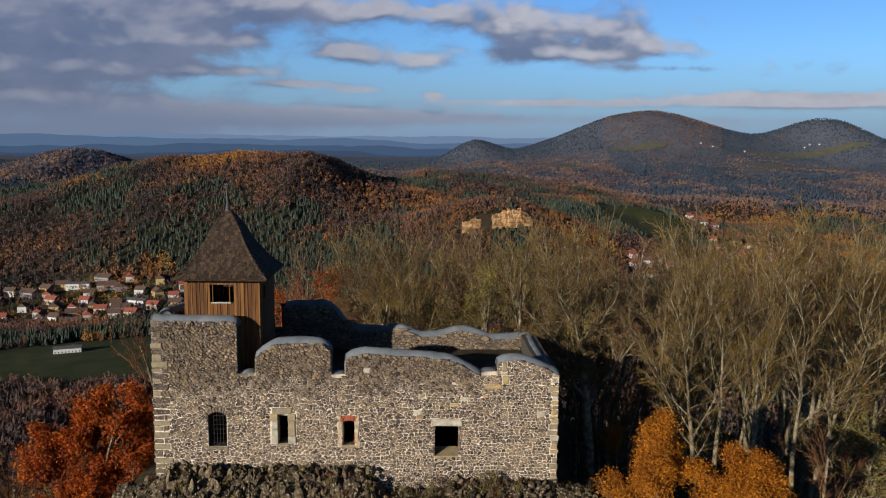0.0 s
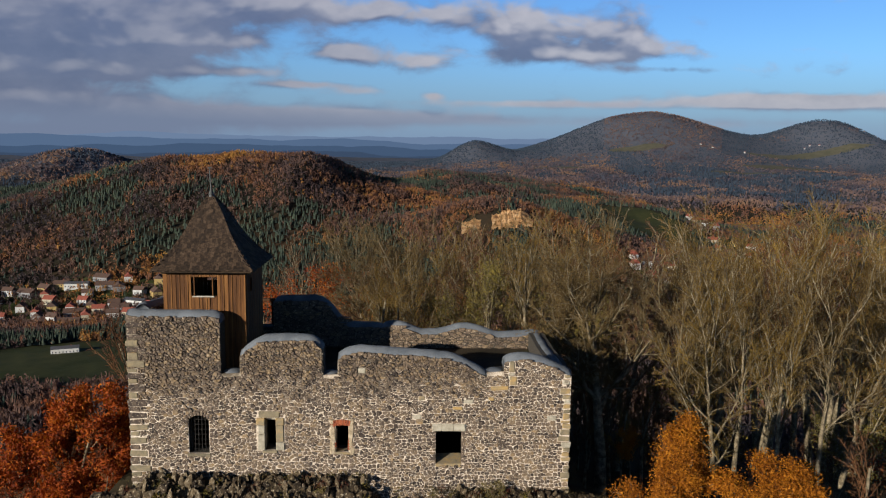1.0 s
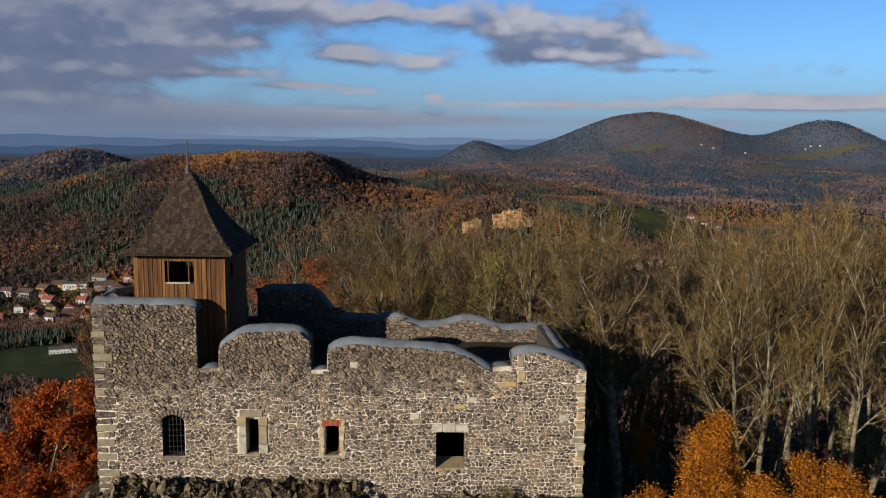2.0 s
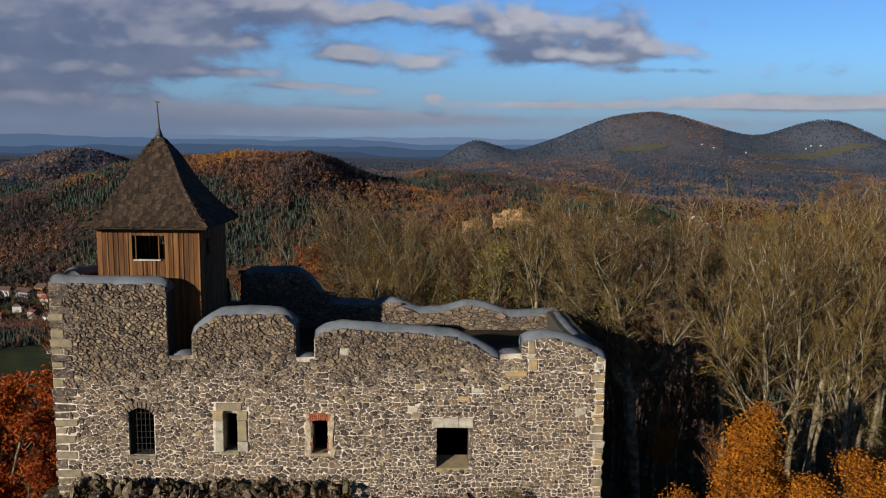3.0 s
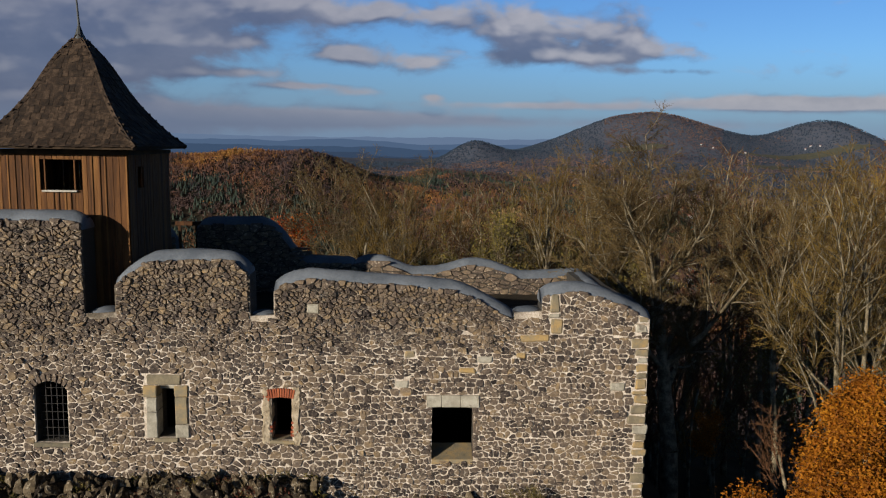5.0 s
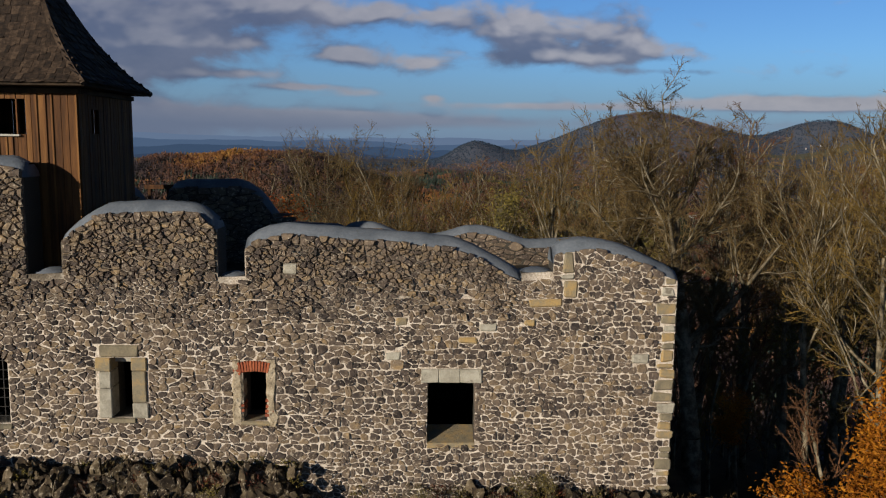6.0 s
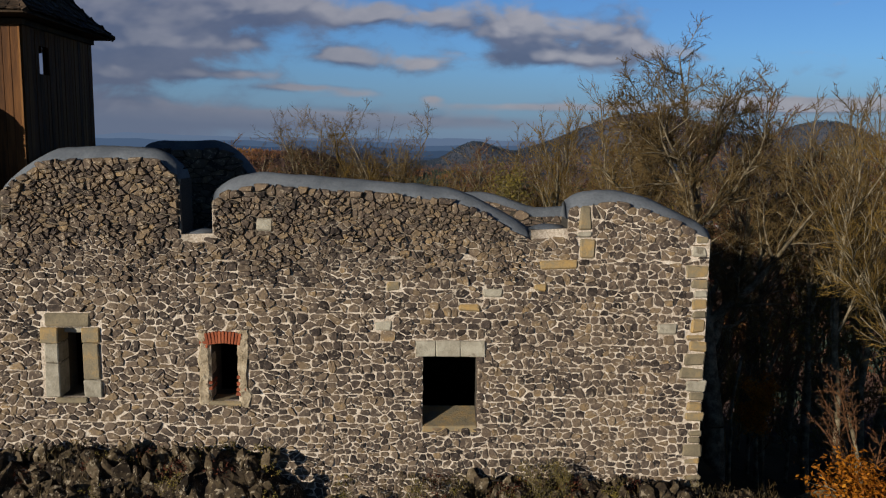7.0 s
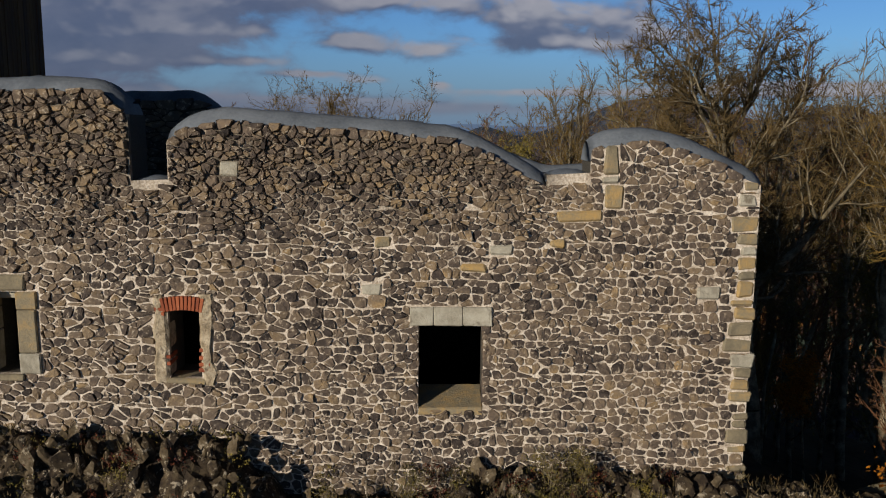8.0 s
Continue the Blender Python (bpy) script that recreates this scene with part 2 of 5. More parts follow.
def mortar():
    """Lime mortar, cream below and weathered dark in the upper courses, with shade painted in behind the outer face."""
    m = bpy.data.materials.new("lime_mortar")
    m.use_nodes = True
    n = Nodes(m.node_tree)
    at = n.add("ShaderNodeNewGeometry").outputs["Position"]
    xyz = n.add("ShaderNodeSeparateXYZ")
    n.link(at, xyz.inputs[0])
    big, fine = n.noise(at, 0.9, 5.0, 0.6, 0.3), n.noise(at, 30.0, 4.0)
    fresh = n.ramp(n.math("ADD", n.math("MULTIPLY", fine, 0.5), n.math("MULTIPLY", n.noise(at, 3.2, 5.0, 0.65), 0.5)), [(0.34, (0.185, 0.142, 0.102)), (0.46, (0.41, 0.332, 0.255)), (0.62, (0.69, 0.600, 0.495))])
    worn = n.ramp(n.math("ADD", n.math("MULTIPLY", fine, 0.3), n.math("MULTIPLY", n.noise(at, 4.5, 5.0, 0.65), 0.7)), [(0.36, (0.050, 0.038, 0.025)), (0.52, (0.125, 0.098, 0.068)), (0.66, (0.33, 0.28, 0.215))])
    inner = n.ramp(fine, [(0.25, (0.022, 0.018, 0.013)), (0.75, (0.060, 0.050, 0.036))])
    level = n.math("ADD", xyz.outputs[2], n.math("MULTIPLY", n.math("ADD", big, -0.5), 5.0))
    side = n.math("MULTIPLY", n.span(xyz.outputs[0], 1.0, 3.0), 1.4)
    col = n.mix(n.span(n.math("SUBTRACT", level, side), 5.5, 7.2), fresh, worn)
    # shade of reveals and inner sides put into the colour, by depth
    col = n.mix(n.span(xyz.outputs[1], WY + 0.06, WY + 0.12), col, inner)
    bsdf = n.add("ShaderNodeBsdfPrincipled")
    n.link(col, bsdf.inputs["Base Color"])
    bsdf.inputs["Roughness"].default_value = 0.95
    b = n.add("ShaderNodeBump")
    b.inputs["Strength"].default_value, b.inputs["Distance"].default_value = 0.8, 0.03
    n.link(fine, b.inputs["Height"])
    n.link(b.outputs[0], bsdf.inputs["Normal"])
    out = n.add("ShaderNodeOutputMaterial")
    n.link(bsdf.outputs[0], out.inputs[0])
    return m


MORTAR = mortar()


def plain(name, col, rough=0.8, emit=0.0):
    m = bpy.data.materials.new(name)
    m.use_nodes = True
    n = Nodes(m.node_tree)
    at = n.add("ShaderNodeNewGeometry").outputs["Position"]
    c = n.ramp(n.noise(at, 0.8, 5.0), [(0.3, tuple(0.8 * k for k in col)), (0.7, tuple(min(1, 1.12 * k) for k in col))])
    bsdf = n.add("ShaderNodeBsdfPrincipled")
    n.link(c, bsdf.inputs["Base Color"])
    bsdf.inputs["Roughness"].default_value = rough
    out = n.add("ShaderNodeOutputMaterial")
    n.link(bsdf.outputs[0], out.inputs[0])
    return m


# meadows on the land: middle x, y, half width, half depth
MEADOWS = [(-240, 578, 120, 92), (344, 1250, 72, 150), (-1160, 2130, 90, 45), (-800, 2150, 80, 30), (1386, 2890, 250, 42), (781, 2943, 110, 43), (1195, 2643, 150, 40),
           (431, 2694, 100, 40), (1000, 2500, 110, 34)]
TOWNS = [(-374, 868, 118, 74), (290, 915, 75, 60), (462, 1330, 34, 50), (476, 1145, 60, 90)]


def land_material():
    m = bpy.data.materials.new("wooded_land")
    m.use_nodes = True
    n = Nodes(m.node_tree)
    at = n.add("ShaderNodeNewGeometry").outputs["Position"]
    xyz = n.add("ShaderNodeSeparateXYZ")
    n.link(at, xyz.inputs[0])
    x, y, _ = xyz.outputs
    big, mid, fine = n.noise(at, 0.004, 6.0, 0.6), n.noise(at, 0.05, 6.0, 0.65), n.noise(at, 1.5, 5.0, 0.65)
    wood = n.ramp(n.math("ADD", n.math("MULTIPLY", big, 0.6), n.math("MULTIPLY", mid, 0.4)),
                  [(0.30, (0.013, 0.019, 0.013)), (0.46, (0.024, 0.021, 0.014)), (0.56, (0.042, 0.027, 0.016)), (0.68, (0.056, 0.034, 0.018))])
    floor = n.ramp(fine, [(0.25, (0.013, 0.010, 0.006)), (0.5, (0.030, 0.023, 0.012)), (0.75, (0.050, 0.042, 0.019))])
    # land far off: bluish haze is put into the ground colour
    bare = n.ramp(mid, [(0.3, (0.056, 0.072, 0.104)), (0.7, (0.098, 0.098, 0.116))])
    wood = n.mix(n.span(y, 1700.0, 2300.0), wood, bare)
    near = n.math("LESS_THAN", y, 180.0)
    col = n.mix(near, wood, floor)
    green = n.ramp(mid, [(0.3, (0.024, 0.034, 0.011)), (0.7, (0.056, 0.057, 0.022))])
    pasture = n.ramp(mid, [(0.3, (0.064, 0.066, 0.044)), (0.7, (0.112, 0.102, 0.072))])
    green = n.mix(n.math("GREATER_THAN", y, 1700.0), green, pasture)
    edge = n.math("MULTIPLY", n.math("ADD", n.noise(at, 0.02, 4.0), -0.5), 1.6)
    for cx, cy, rx, ry in MEADOWS + TOWNS:
        a = n.math("MULTIPLY", n.math("ADD", x, -cx), 1 / rx)
        b = n.math("MULTIPLY", n.math("ADD", y, -cy), 1 / ry)
        q = n.math("ADD", n.math("ADD", n.math("MULTIPLY", a, a), n.math("MULTIPLY", b, b)), edge)
        col = n.mix(n.span(q, 0.9, 1.05, 1.0, 0.0), col, green)
    bsdf = n.add("ShaderNodeBsdfPrincipled")
    n.link(col, bsdf.inputs["Base Color"])
    bsdf.inputs["Roughness"].default_value = 0.95
    bsdf.inputs["Specular IOR Level"].default_value = 0.1
    b = n.add("ShaderNodeBump")
    b.inputs["Strength"].default_value, b.inputs["Distance"].default_value = 0.7, 0.15
    n.link(fine, b.inputs["Height"])
    n.link(b.outputs[0], bsdf.inputs["Normal"])
    out = n.add("ShaderNodeOutputMaterial")
    n.link(bsdf.outputs[0], out.inputs[0])
    return m


LAND = land_material()

# ---- mesh helpers ----


def mesh_of(name, verts, faces, tones=None, smooth=False):
    """A mesh from an array of corners and an array of equal-sided faces."""
    v = np.asarray(verts, dtype=np.float32).reshape(-1, 3)
    f = np.asarray(faces, dtype=np.int32)
    k = f.shape[1]
    me = bpy.data.meshes.new(name)
    me.vertices.add(len(v))
    me.vertices.foreach_set("co", v.ravel())
    me.loops.add(f.size)
    me.loops.foreach_set("vertex_index", f.ravel())
    me.polygons.add(len(f))
    me.polygons.foreach_set("loop_start", np.arange(0, f.size, k, dtype=np.int32))
    me.update(calc_edges=True)
    if smooth:
        me.shade_smooth()
    else:
        me.shade_flat()
    if tones is not None:
        me.attributes.new("tone", "FLOAT", "POINT").data.foreach_set("value", np.asarray(tones, dtype=np.float32).ravel())
    return me


def part(name, me, material, parent=None, label=""):
    """One mesh object under a thing or a part."""
    if isinstance(me, bmesh.types.BMesh):
        data = bpy.data.meshes.new(name)
        bmesh.ops.recalc_face_normals(me, faces=me.faces)
        me.to_mesh(data)
        me.free()
        me = data
    ob = new(name, me)
    if material is not None and not me.materials:
        me.materials.append(material)
    ob.parent = parent
    return tagged(ob, label)


def slab(bm, x0, x1, y0, y1, z0, z1, bevel=0.0, jitter=0.0, rng=random):
    """Adds a block to a bmesh."""
    out = bmesh.ops.create_cube(bm, size=1.0, matrix=Matrix.Translation(((x0 + x1) / 2, (y0 + y1) / 2, (z0 + z1) / 2)) @ Matrix.Diagonal((x1 - x0, y1 - y0, z1 - z0, 1)))
    vs = out["verts"]
    if jitter:
        for q in vs:
            q.co += Vector([rng.uniform(-jitter, jitter) for _ in range(3)])
    if bevel:
        edges = list({e for q in vs for e in q.link_edges})
        bmesh.ops.bevel(bm, geom=edges, offset=bevel, segments=1, affect="EDGES")
    return bm


def block(name, box, material, parent=None, label="", bevel=0.015, jitter=0.0):
    return part(name, slab(bmesh.new(), *box, bevel=bevel, jitter=jitter), material, parent, label)


def with_tone(me, value):
    me.attributes.new("tone", "FLOAT", "POINT").data.foreach_set("value", np.full(len(me.vertices), value, dtype=np.float32))
    return me


def lattice(ix, iy, seed):
    h = np.sin(ix * 127.1 + iy * 311.7 + seed * 74.7) * 43758.5453
    return h - np.floor(h)


def vnoise(x, y, seed=0):
    """Smooth noise from 0 to 1 over the plane."""
    ix, iy = np.floor(x), np.floor(y)
    fx, fy = x - ix, y - iy
    fx, fy = fx * fx * (3 - 2 * fx), fy * fy * (3 - 2 * fy)
    a, b = lattice(ix, iy, seed), lattice(ix + 1, iy, seed)
    c, d = lattice(ix, iy + 1, seed), lattice(ix + 1, iy + 1, seed)
    return (a * (1 - fx) + b * fx) * (1 - fy) + (c * (1 - fx) + d * fx) * fy


def fnoise(x, y, seed=0, octaves=4):
    total, amp, norm = 0.0, 1.0, 0.0
    for i in range(octaves):
        total = total + amp * vnoise(x * 2.03 ** i, y * 2.03 ** i, seed + i)
        norm += amp
        amp *= 0.5
    return total / norm


def smooth(a, b, x):
    t = np.clip((x - a) / (b - a), 0, 1)
    return t * t * (3 - 2 * t)


# ---- the land ----
# hills: x, y, height, half width, half depth
HILLS = [
    (-400, 850, -42, 190, 130), (-263, 1325, 115, 205, 225), (-641, 1522, 64, 303, 300), (-980, 2301, 52, 92, 170), (-754, 2332, 32, 191, 220), (-1125, 2178, 37, 156, 220),
    (131, 1746, 84, 210, 240), (918, 3482, 177, 285, 380), (1373, 3436, 52, 392, 300), (1638, 3206, 137, 132, 260), (202, 3395, 85, 91, 200), (84, 1017, 64, 83, 90),
    (216, 1181, 32, 76, 130), (387, 1367, 27, 90, 140),
]


def height(x, y):
    dx = np.maximum(np.abs(x + 4.1) - 9.6, 0.0)
    dy = np.maximum(np.abs(y - 41.5) - 5.0, 0.0)
    d = np.hypot(dx, dy)
    z = -150.0 + 151.0 / (1.0 + (d / 130.0) ** 1.8)
    z = z + (92.0 - 34.0 * smooth(300, -300, x - 0.05 * y)) * smooth(1500, 3300, np.hypot(x, y)) * smooth(-400, 400, y)
    for cx, cy, h, sx, sy in HILLS:
        z = z + h * np.exp(-0.5 * (((x - cx) / sx) ** 2 + ((y - cy) / sy) ** 2))
    z = z - 10.0 * smooth(0.5, 9.0, -13.9 - x) * smooth(140, 60, np.abs(x)) * smooth(140, 80, y)
    z = z - 4.6 * smooth(6.2, 8.6, x) * smooth(37.9, 39.8, y) * smooth(80, 52, y)
    r = np.hypot(x, y - 40)
    z = z + (0.5 - np.abs(fnoise(x / 210 + 0.3, y / 330, 31, 3) - 0.5) * 4) * 15 * smooth(950, 1250, r) * smooth(2700, 2000, r)
    z = z + (fnoise(x / 260, y / 260, 3) - 0.5) * 30 * smooth(350, 1100, r)
    z = z + (fnoise(x / 6, y / 6, 9) - 0.5) * 1.2 * smooth(6, 20, d)
    return z


def ground():
    fine = np.radians(np.arange(-46, 46.01, 0.4))
    rest = np.radians(np.arange(50, 311, 5.0))
    ang = np.concatenate([fine, rest])
    rad = np.concatenate([np.arange(0.5, 60, 1.5), 60 * 1.026 ** np.arange(1, 172)])
    rad = rad[rad < 4900]
    a, r = np.meshgrid(ang, rad)
    x, y = r * np.sin(a), 40 + r * np.cos(a)
    v = np.stack([x, y, height(x, y)], -1)
    na, nr = len(ang), len(rad)
    i, j = np.meshgrid(np.arange(nr - 1), np.arange(na), indexing="ij")
    k = (j + 1) % na
    f = np.stack([i * na + j, (i + 1) * na + j, (i + 1) * na + k, i * na + k], -1).reshape(-1, 4)
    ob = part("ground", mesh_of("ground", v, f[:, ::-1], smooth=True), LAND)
    tagged(ob, "wooded autumn hills, valley and green meadows", "ground", kind="structure")


ground()


def backdrop():
    """Far blue ridges on the horizon: sheets that glow, with the haze put into their colour."""
    m = bpy.data.materials.new("glowing_far_ridges")
    m.use_nodes = True
    n = Nodes(m.node_tree)
    t = n.add("ShaderNodeAttribute")
    t.attribute_name = "tone"
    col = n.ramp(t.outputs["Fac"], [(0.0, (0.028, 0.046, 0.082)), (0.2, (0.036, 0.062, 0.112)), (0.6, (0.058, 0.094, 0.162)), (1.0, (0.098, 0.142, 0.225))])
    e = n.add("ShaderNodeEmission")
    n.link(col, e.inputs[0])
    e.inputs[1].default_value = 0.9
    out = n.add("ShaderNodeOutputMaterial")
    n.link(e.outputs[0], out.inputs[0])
    ang = np.radians(np.arange(-52, 52, 0.15))
    vs, fs, ts = [], [], []
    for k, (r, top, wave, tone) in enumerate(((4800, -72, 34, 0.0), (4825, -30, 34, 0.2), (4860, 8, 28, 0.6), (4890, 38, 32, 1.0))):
        z = top + (fnoise(ang * 9 + 3 * k, ang * 0 + k, 20 + k, 5) - 0.5) * 2 * wave
        base = len(vs) * 0 + sum(len(q) for q in vs)
        x, y = r * np.sin(ang), 1 + r * np.cos(ang)
        vs.append(np.concatenate([np.stack([x, y, z], -1), np.stack([x, y, z * 0 - 160], -1)]))
        ts.append(np.full(2 * len(ang), tone))
        i = np.arange(len(ang) - 1)
        fs.append(np.stack([i, i + 1, i + 1 + len(ang), i + len(ang)], -1) + base)
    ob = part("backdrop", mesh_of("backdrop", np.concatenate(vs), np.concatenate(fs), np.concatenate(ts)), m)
    tagged(ob, "hazy blue mountain ridges on the horizon", "ridges", kind="structure")


backdrop()

# ---- the castle ----
THICK = 0.84
X0, X1 = -13.70, 5.40
# the wall's top, section by section
TOPS = [
    [(-13.70, 9.51), (-13.3, 9.41), (-12.0, 9.38), (-10.8, 9.41), (-10.0, 9.41), (-9.74, 9.31)],
    [(-9.70, 6.76), (-8.93, 6.80)],
    [(-8.90, 7.71), (-8.45, 8.06), (-7.95, 8.34), (-7.0, 8.38), (-6.2, 8.39), (-5.80, 8.35), (-5.40, 8.03)],
    [(-5.36, 6.73), (-4.73, 6.75)],
    [(-4.70, 7.59), (-4.35, 7.79), (-3.90, 7.90), (-3.2, 7.87), (-2.4, 7.81), (-1.2, 7.74), (0.04, 7.62), (0.50, 7.49), (0.90, 7.29), (1.35, 7.03), (1.70, 6.85)],
    [(1.72, 6.88), (2.44, 6.92)],
    [(2.47, 7.43), (2.75, 7.57), (3.45, 7.62), (4.0, 7.51), (4.6, 7.27), (5.05, 7.05), (5.40, 6.92)],
]
# openings: x0, x1, sill, top
OPENINGS = [(-11.20, -10.31, 3.08, 4.66), (-7.92, -7.41, 3.23, 4.70), (-4.83, -4.27, 3.16, 4.40), (-0.47, 0.68, 2.62, 4.14)]


def top_at(tops, x):
    for sec in tops:
        if x <= sec[-1][0] or sec is tops[-1]:
            return float(np.interp(x, [p[0] for p in sec], [p[1] for p in sec]))


def arch_top(o, x):
    if o is OPENINGS[0]:
        t = (x - o[0]) / (o[1] - o[0]) * 2 - 1
        return o[3] + 0.13 * math.sqrt(max(0.0, 1 - t * t))
    return o[3]


def wall_core(name, tops, base, y0, y1, openings, material, parent):
    """A thick wall with a stepped, wavy top and openings right through it."""
    xs = set()
    for sec in tops:
        a, b = sec[0][0], sec[-1][0]
        xs |= {round(x, 3) for x in np.linspace(a, b, max(2, int((b - a) / 0.3) + 1))}
    for o in openings:
        xs |= {round(x, 3) for x in np.linspace(o[0], o[1], 9 if o is OPENINGS[0] else 2)}
    xs = sorted(xs)
    vs, fs = [], []
    for a, b in zip(xs, xs[1:]):
        mid = (a + b) / 2
        sec = next((s for s in tops if s[0][0] <= mid <= s[-1][0]), None)
        if sec is None:
            sec = min(tops, key=lambda s: min(abs(s[0][0] - mid), abs(s[-1][0] - mid)))
        px, pz = [p[0] for p in sec], [p[1] for p in sec]
        low = 0.29 if sec[0][1] > 7.0 else 0.1
        ta, tb = np.interp(a, px, pz) - low, np.interp(b, px, pz) - low
        spans, z = [], (base, base)
        for o in sorted((o for o in openings if o[0] - 1e-6 <= mid <= o[1] + 1e-6), key=lambda o: o[2]):
            spans.append((*z, o[2], o[2]))
            z = (arch_top(o, a), arch_top(o, b))
        spans.append((*z, ta, tb))
        for za, zb, ua, ub in spans:
            n = len(vs)
            vs += [(a, y0, za), (b, y0, zb), (b, y0, ub), (a, y0, ua), (a, y1, za), (b, y1, zb), (b, y1, ub), (a, y1, ua)]
            fs += [(n, n + 1, n + 2, n + 3), (n + 5, n + 4, n + 7, n + 6), (n + 3, n + 2, n + 6, n + 7), (n + 4, n + 5, n + 1, n), (n + 4, n, n + 3, n + 7), (n + 1, n + 5, n + 6, n + 2)]
    return part(name, mesh_of(name, vs, fs), material, parent)


def coping(line, y0, y1, seed, skirt=0.24):
    """A rounded mortar cap swept along the top of a wall section; line: x, z in the wall's own run."""
    rng = np.random.RandomState(seed)
    px, pz = [p[0] for p in line], [p[1] for p in line]
    n = max(4, int((px[-1] - px[0]) / 0.12))
    s = np.linspace(px[0] - 0.03, px[-1] + 0.03, n)
    z = np.interp(s, px, pz)
    ker = np.array([1, 2, 3, 2, 1]) / 9.0
    z = np.convolve(np.pad(z, 2, mode="edge"), ker, "valid")
    z = z + (fnoise(s * 1.6, s * 0 + seed, seed) - 0.5) * 0.07
    w = y1 - y0
    prof = [(0.015, -1.0), (0.05, -0.72), (0.14, -0.40), (0.26, -0.14), (0.5 * w, 0.0), (w - 0.26, -0.14), (w - 0.14, -0.40), (w - 0.05, -0.72), (w - 0.01, -1.0)]
    rows = []
    for i in range(n):
        end = min(i, n - 1 - i)
        drop = (0.10, 0.04, 0.01)[min(end, 2)]
        hang = skirt * (0.8 + 0.4 * fnoise(np.array(s[i] * 3.0), np.array(seed * 1.7), 5))
        rows.append([(s[i], y0 + a, z[i] - drop + b * hang + rng.uniform(-0.006, 0.006)) for a, b in prof])
    k = len(prof)
    vs = [p for r in rows for p in r]
    fs = [(i * k + j, i * k + j + 1, (i + 1) * k + j + 1, (i + 1) * k + j) for i in range(n - 1) for j in range(k - 1)]
    for i in (0, n - 1):
        q = [i * k + j for j in range(k)]
        fs += [(q[0], q[1], q[7], q[8]), (q[1], q[2], q[6], q[7]), (q[2], q[3], q[5], q[6])]
    return mesh_of("coping", vs, fs, smooth=True)


def clip(poly, nx, nz, c):
    """The part of a convex outline where nx*x + nz*z <= c."""
    out = []
    m = len(poly)
    for i in range(m):
        a, b = poly[i], poly[(i + 1) % m]
        da, db = nx * a[0] + nz * a[1] - c, nx * b[0] + nz * b[1] - c
        if da <= 0:
            out.append(a)
        if da * db < 0:
            t = da / (da - db)
            out.append((a[0] + t * (b[0] - a[0]), a[1] + t * (b[1] - a[1])))
    return out


def cells(seeds, flat, reach=0.75, course=None):
    """Outlines of the stones round their seeds; flat > 1 makes them lie down."""
    pts = np.array(seeds) * (1.0, flat)
    out = []
    for i in range(len(pts)):
        d = np.hypot(pts[:, 0] - pts[i, 0], pts[:, 1] - pts[i, 1])
        near = np.argpartition(d, min(26, len(d) - 1))[:26]
        x, z = pts[i]
        poly = [(x - reach, z - reach), (x + reach, z - reach), (x + reach, z + reach), (x - reach, z + reach)]
        for j in near[np.argsort(d[near])]:
            if j == i or d[j] < 1e-6 or (course and None not in (course[i], course[j]) and course[i] != course[j]):
                continue
            nx, nz = pts[j] - pts[i]
            mx, mz = (pts[j] + pts[i]) / 2
            poly = clip(poly, nx, nz, nx * mx + nz * mz)
            if len(poly) < 3:
                break
        out.append([(a, b / flat) for a, b in poly])
    return out


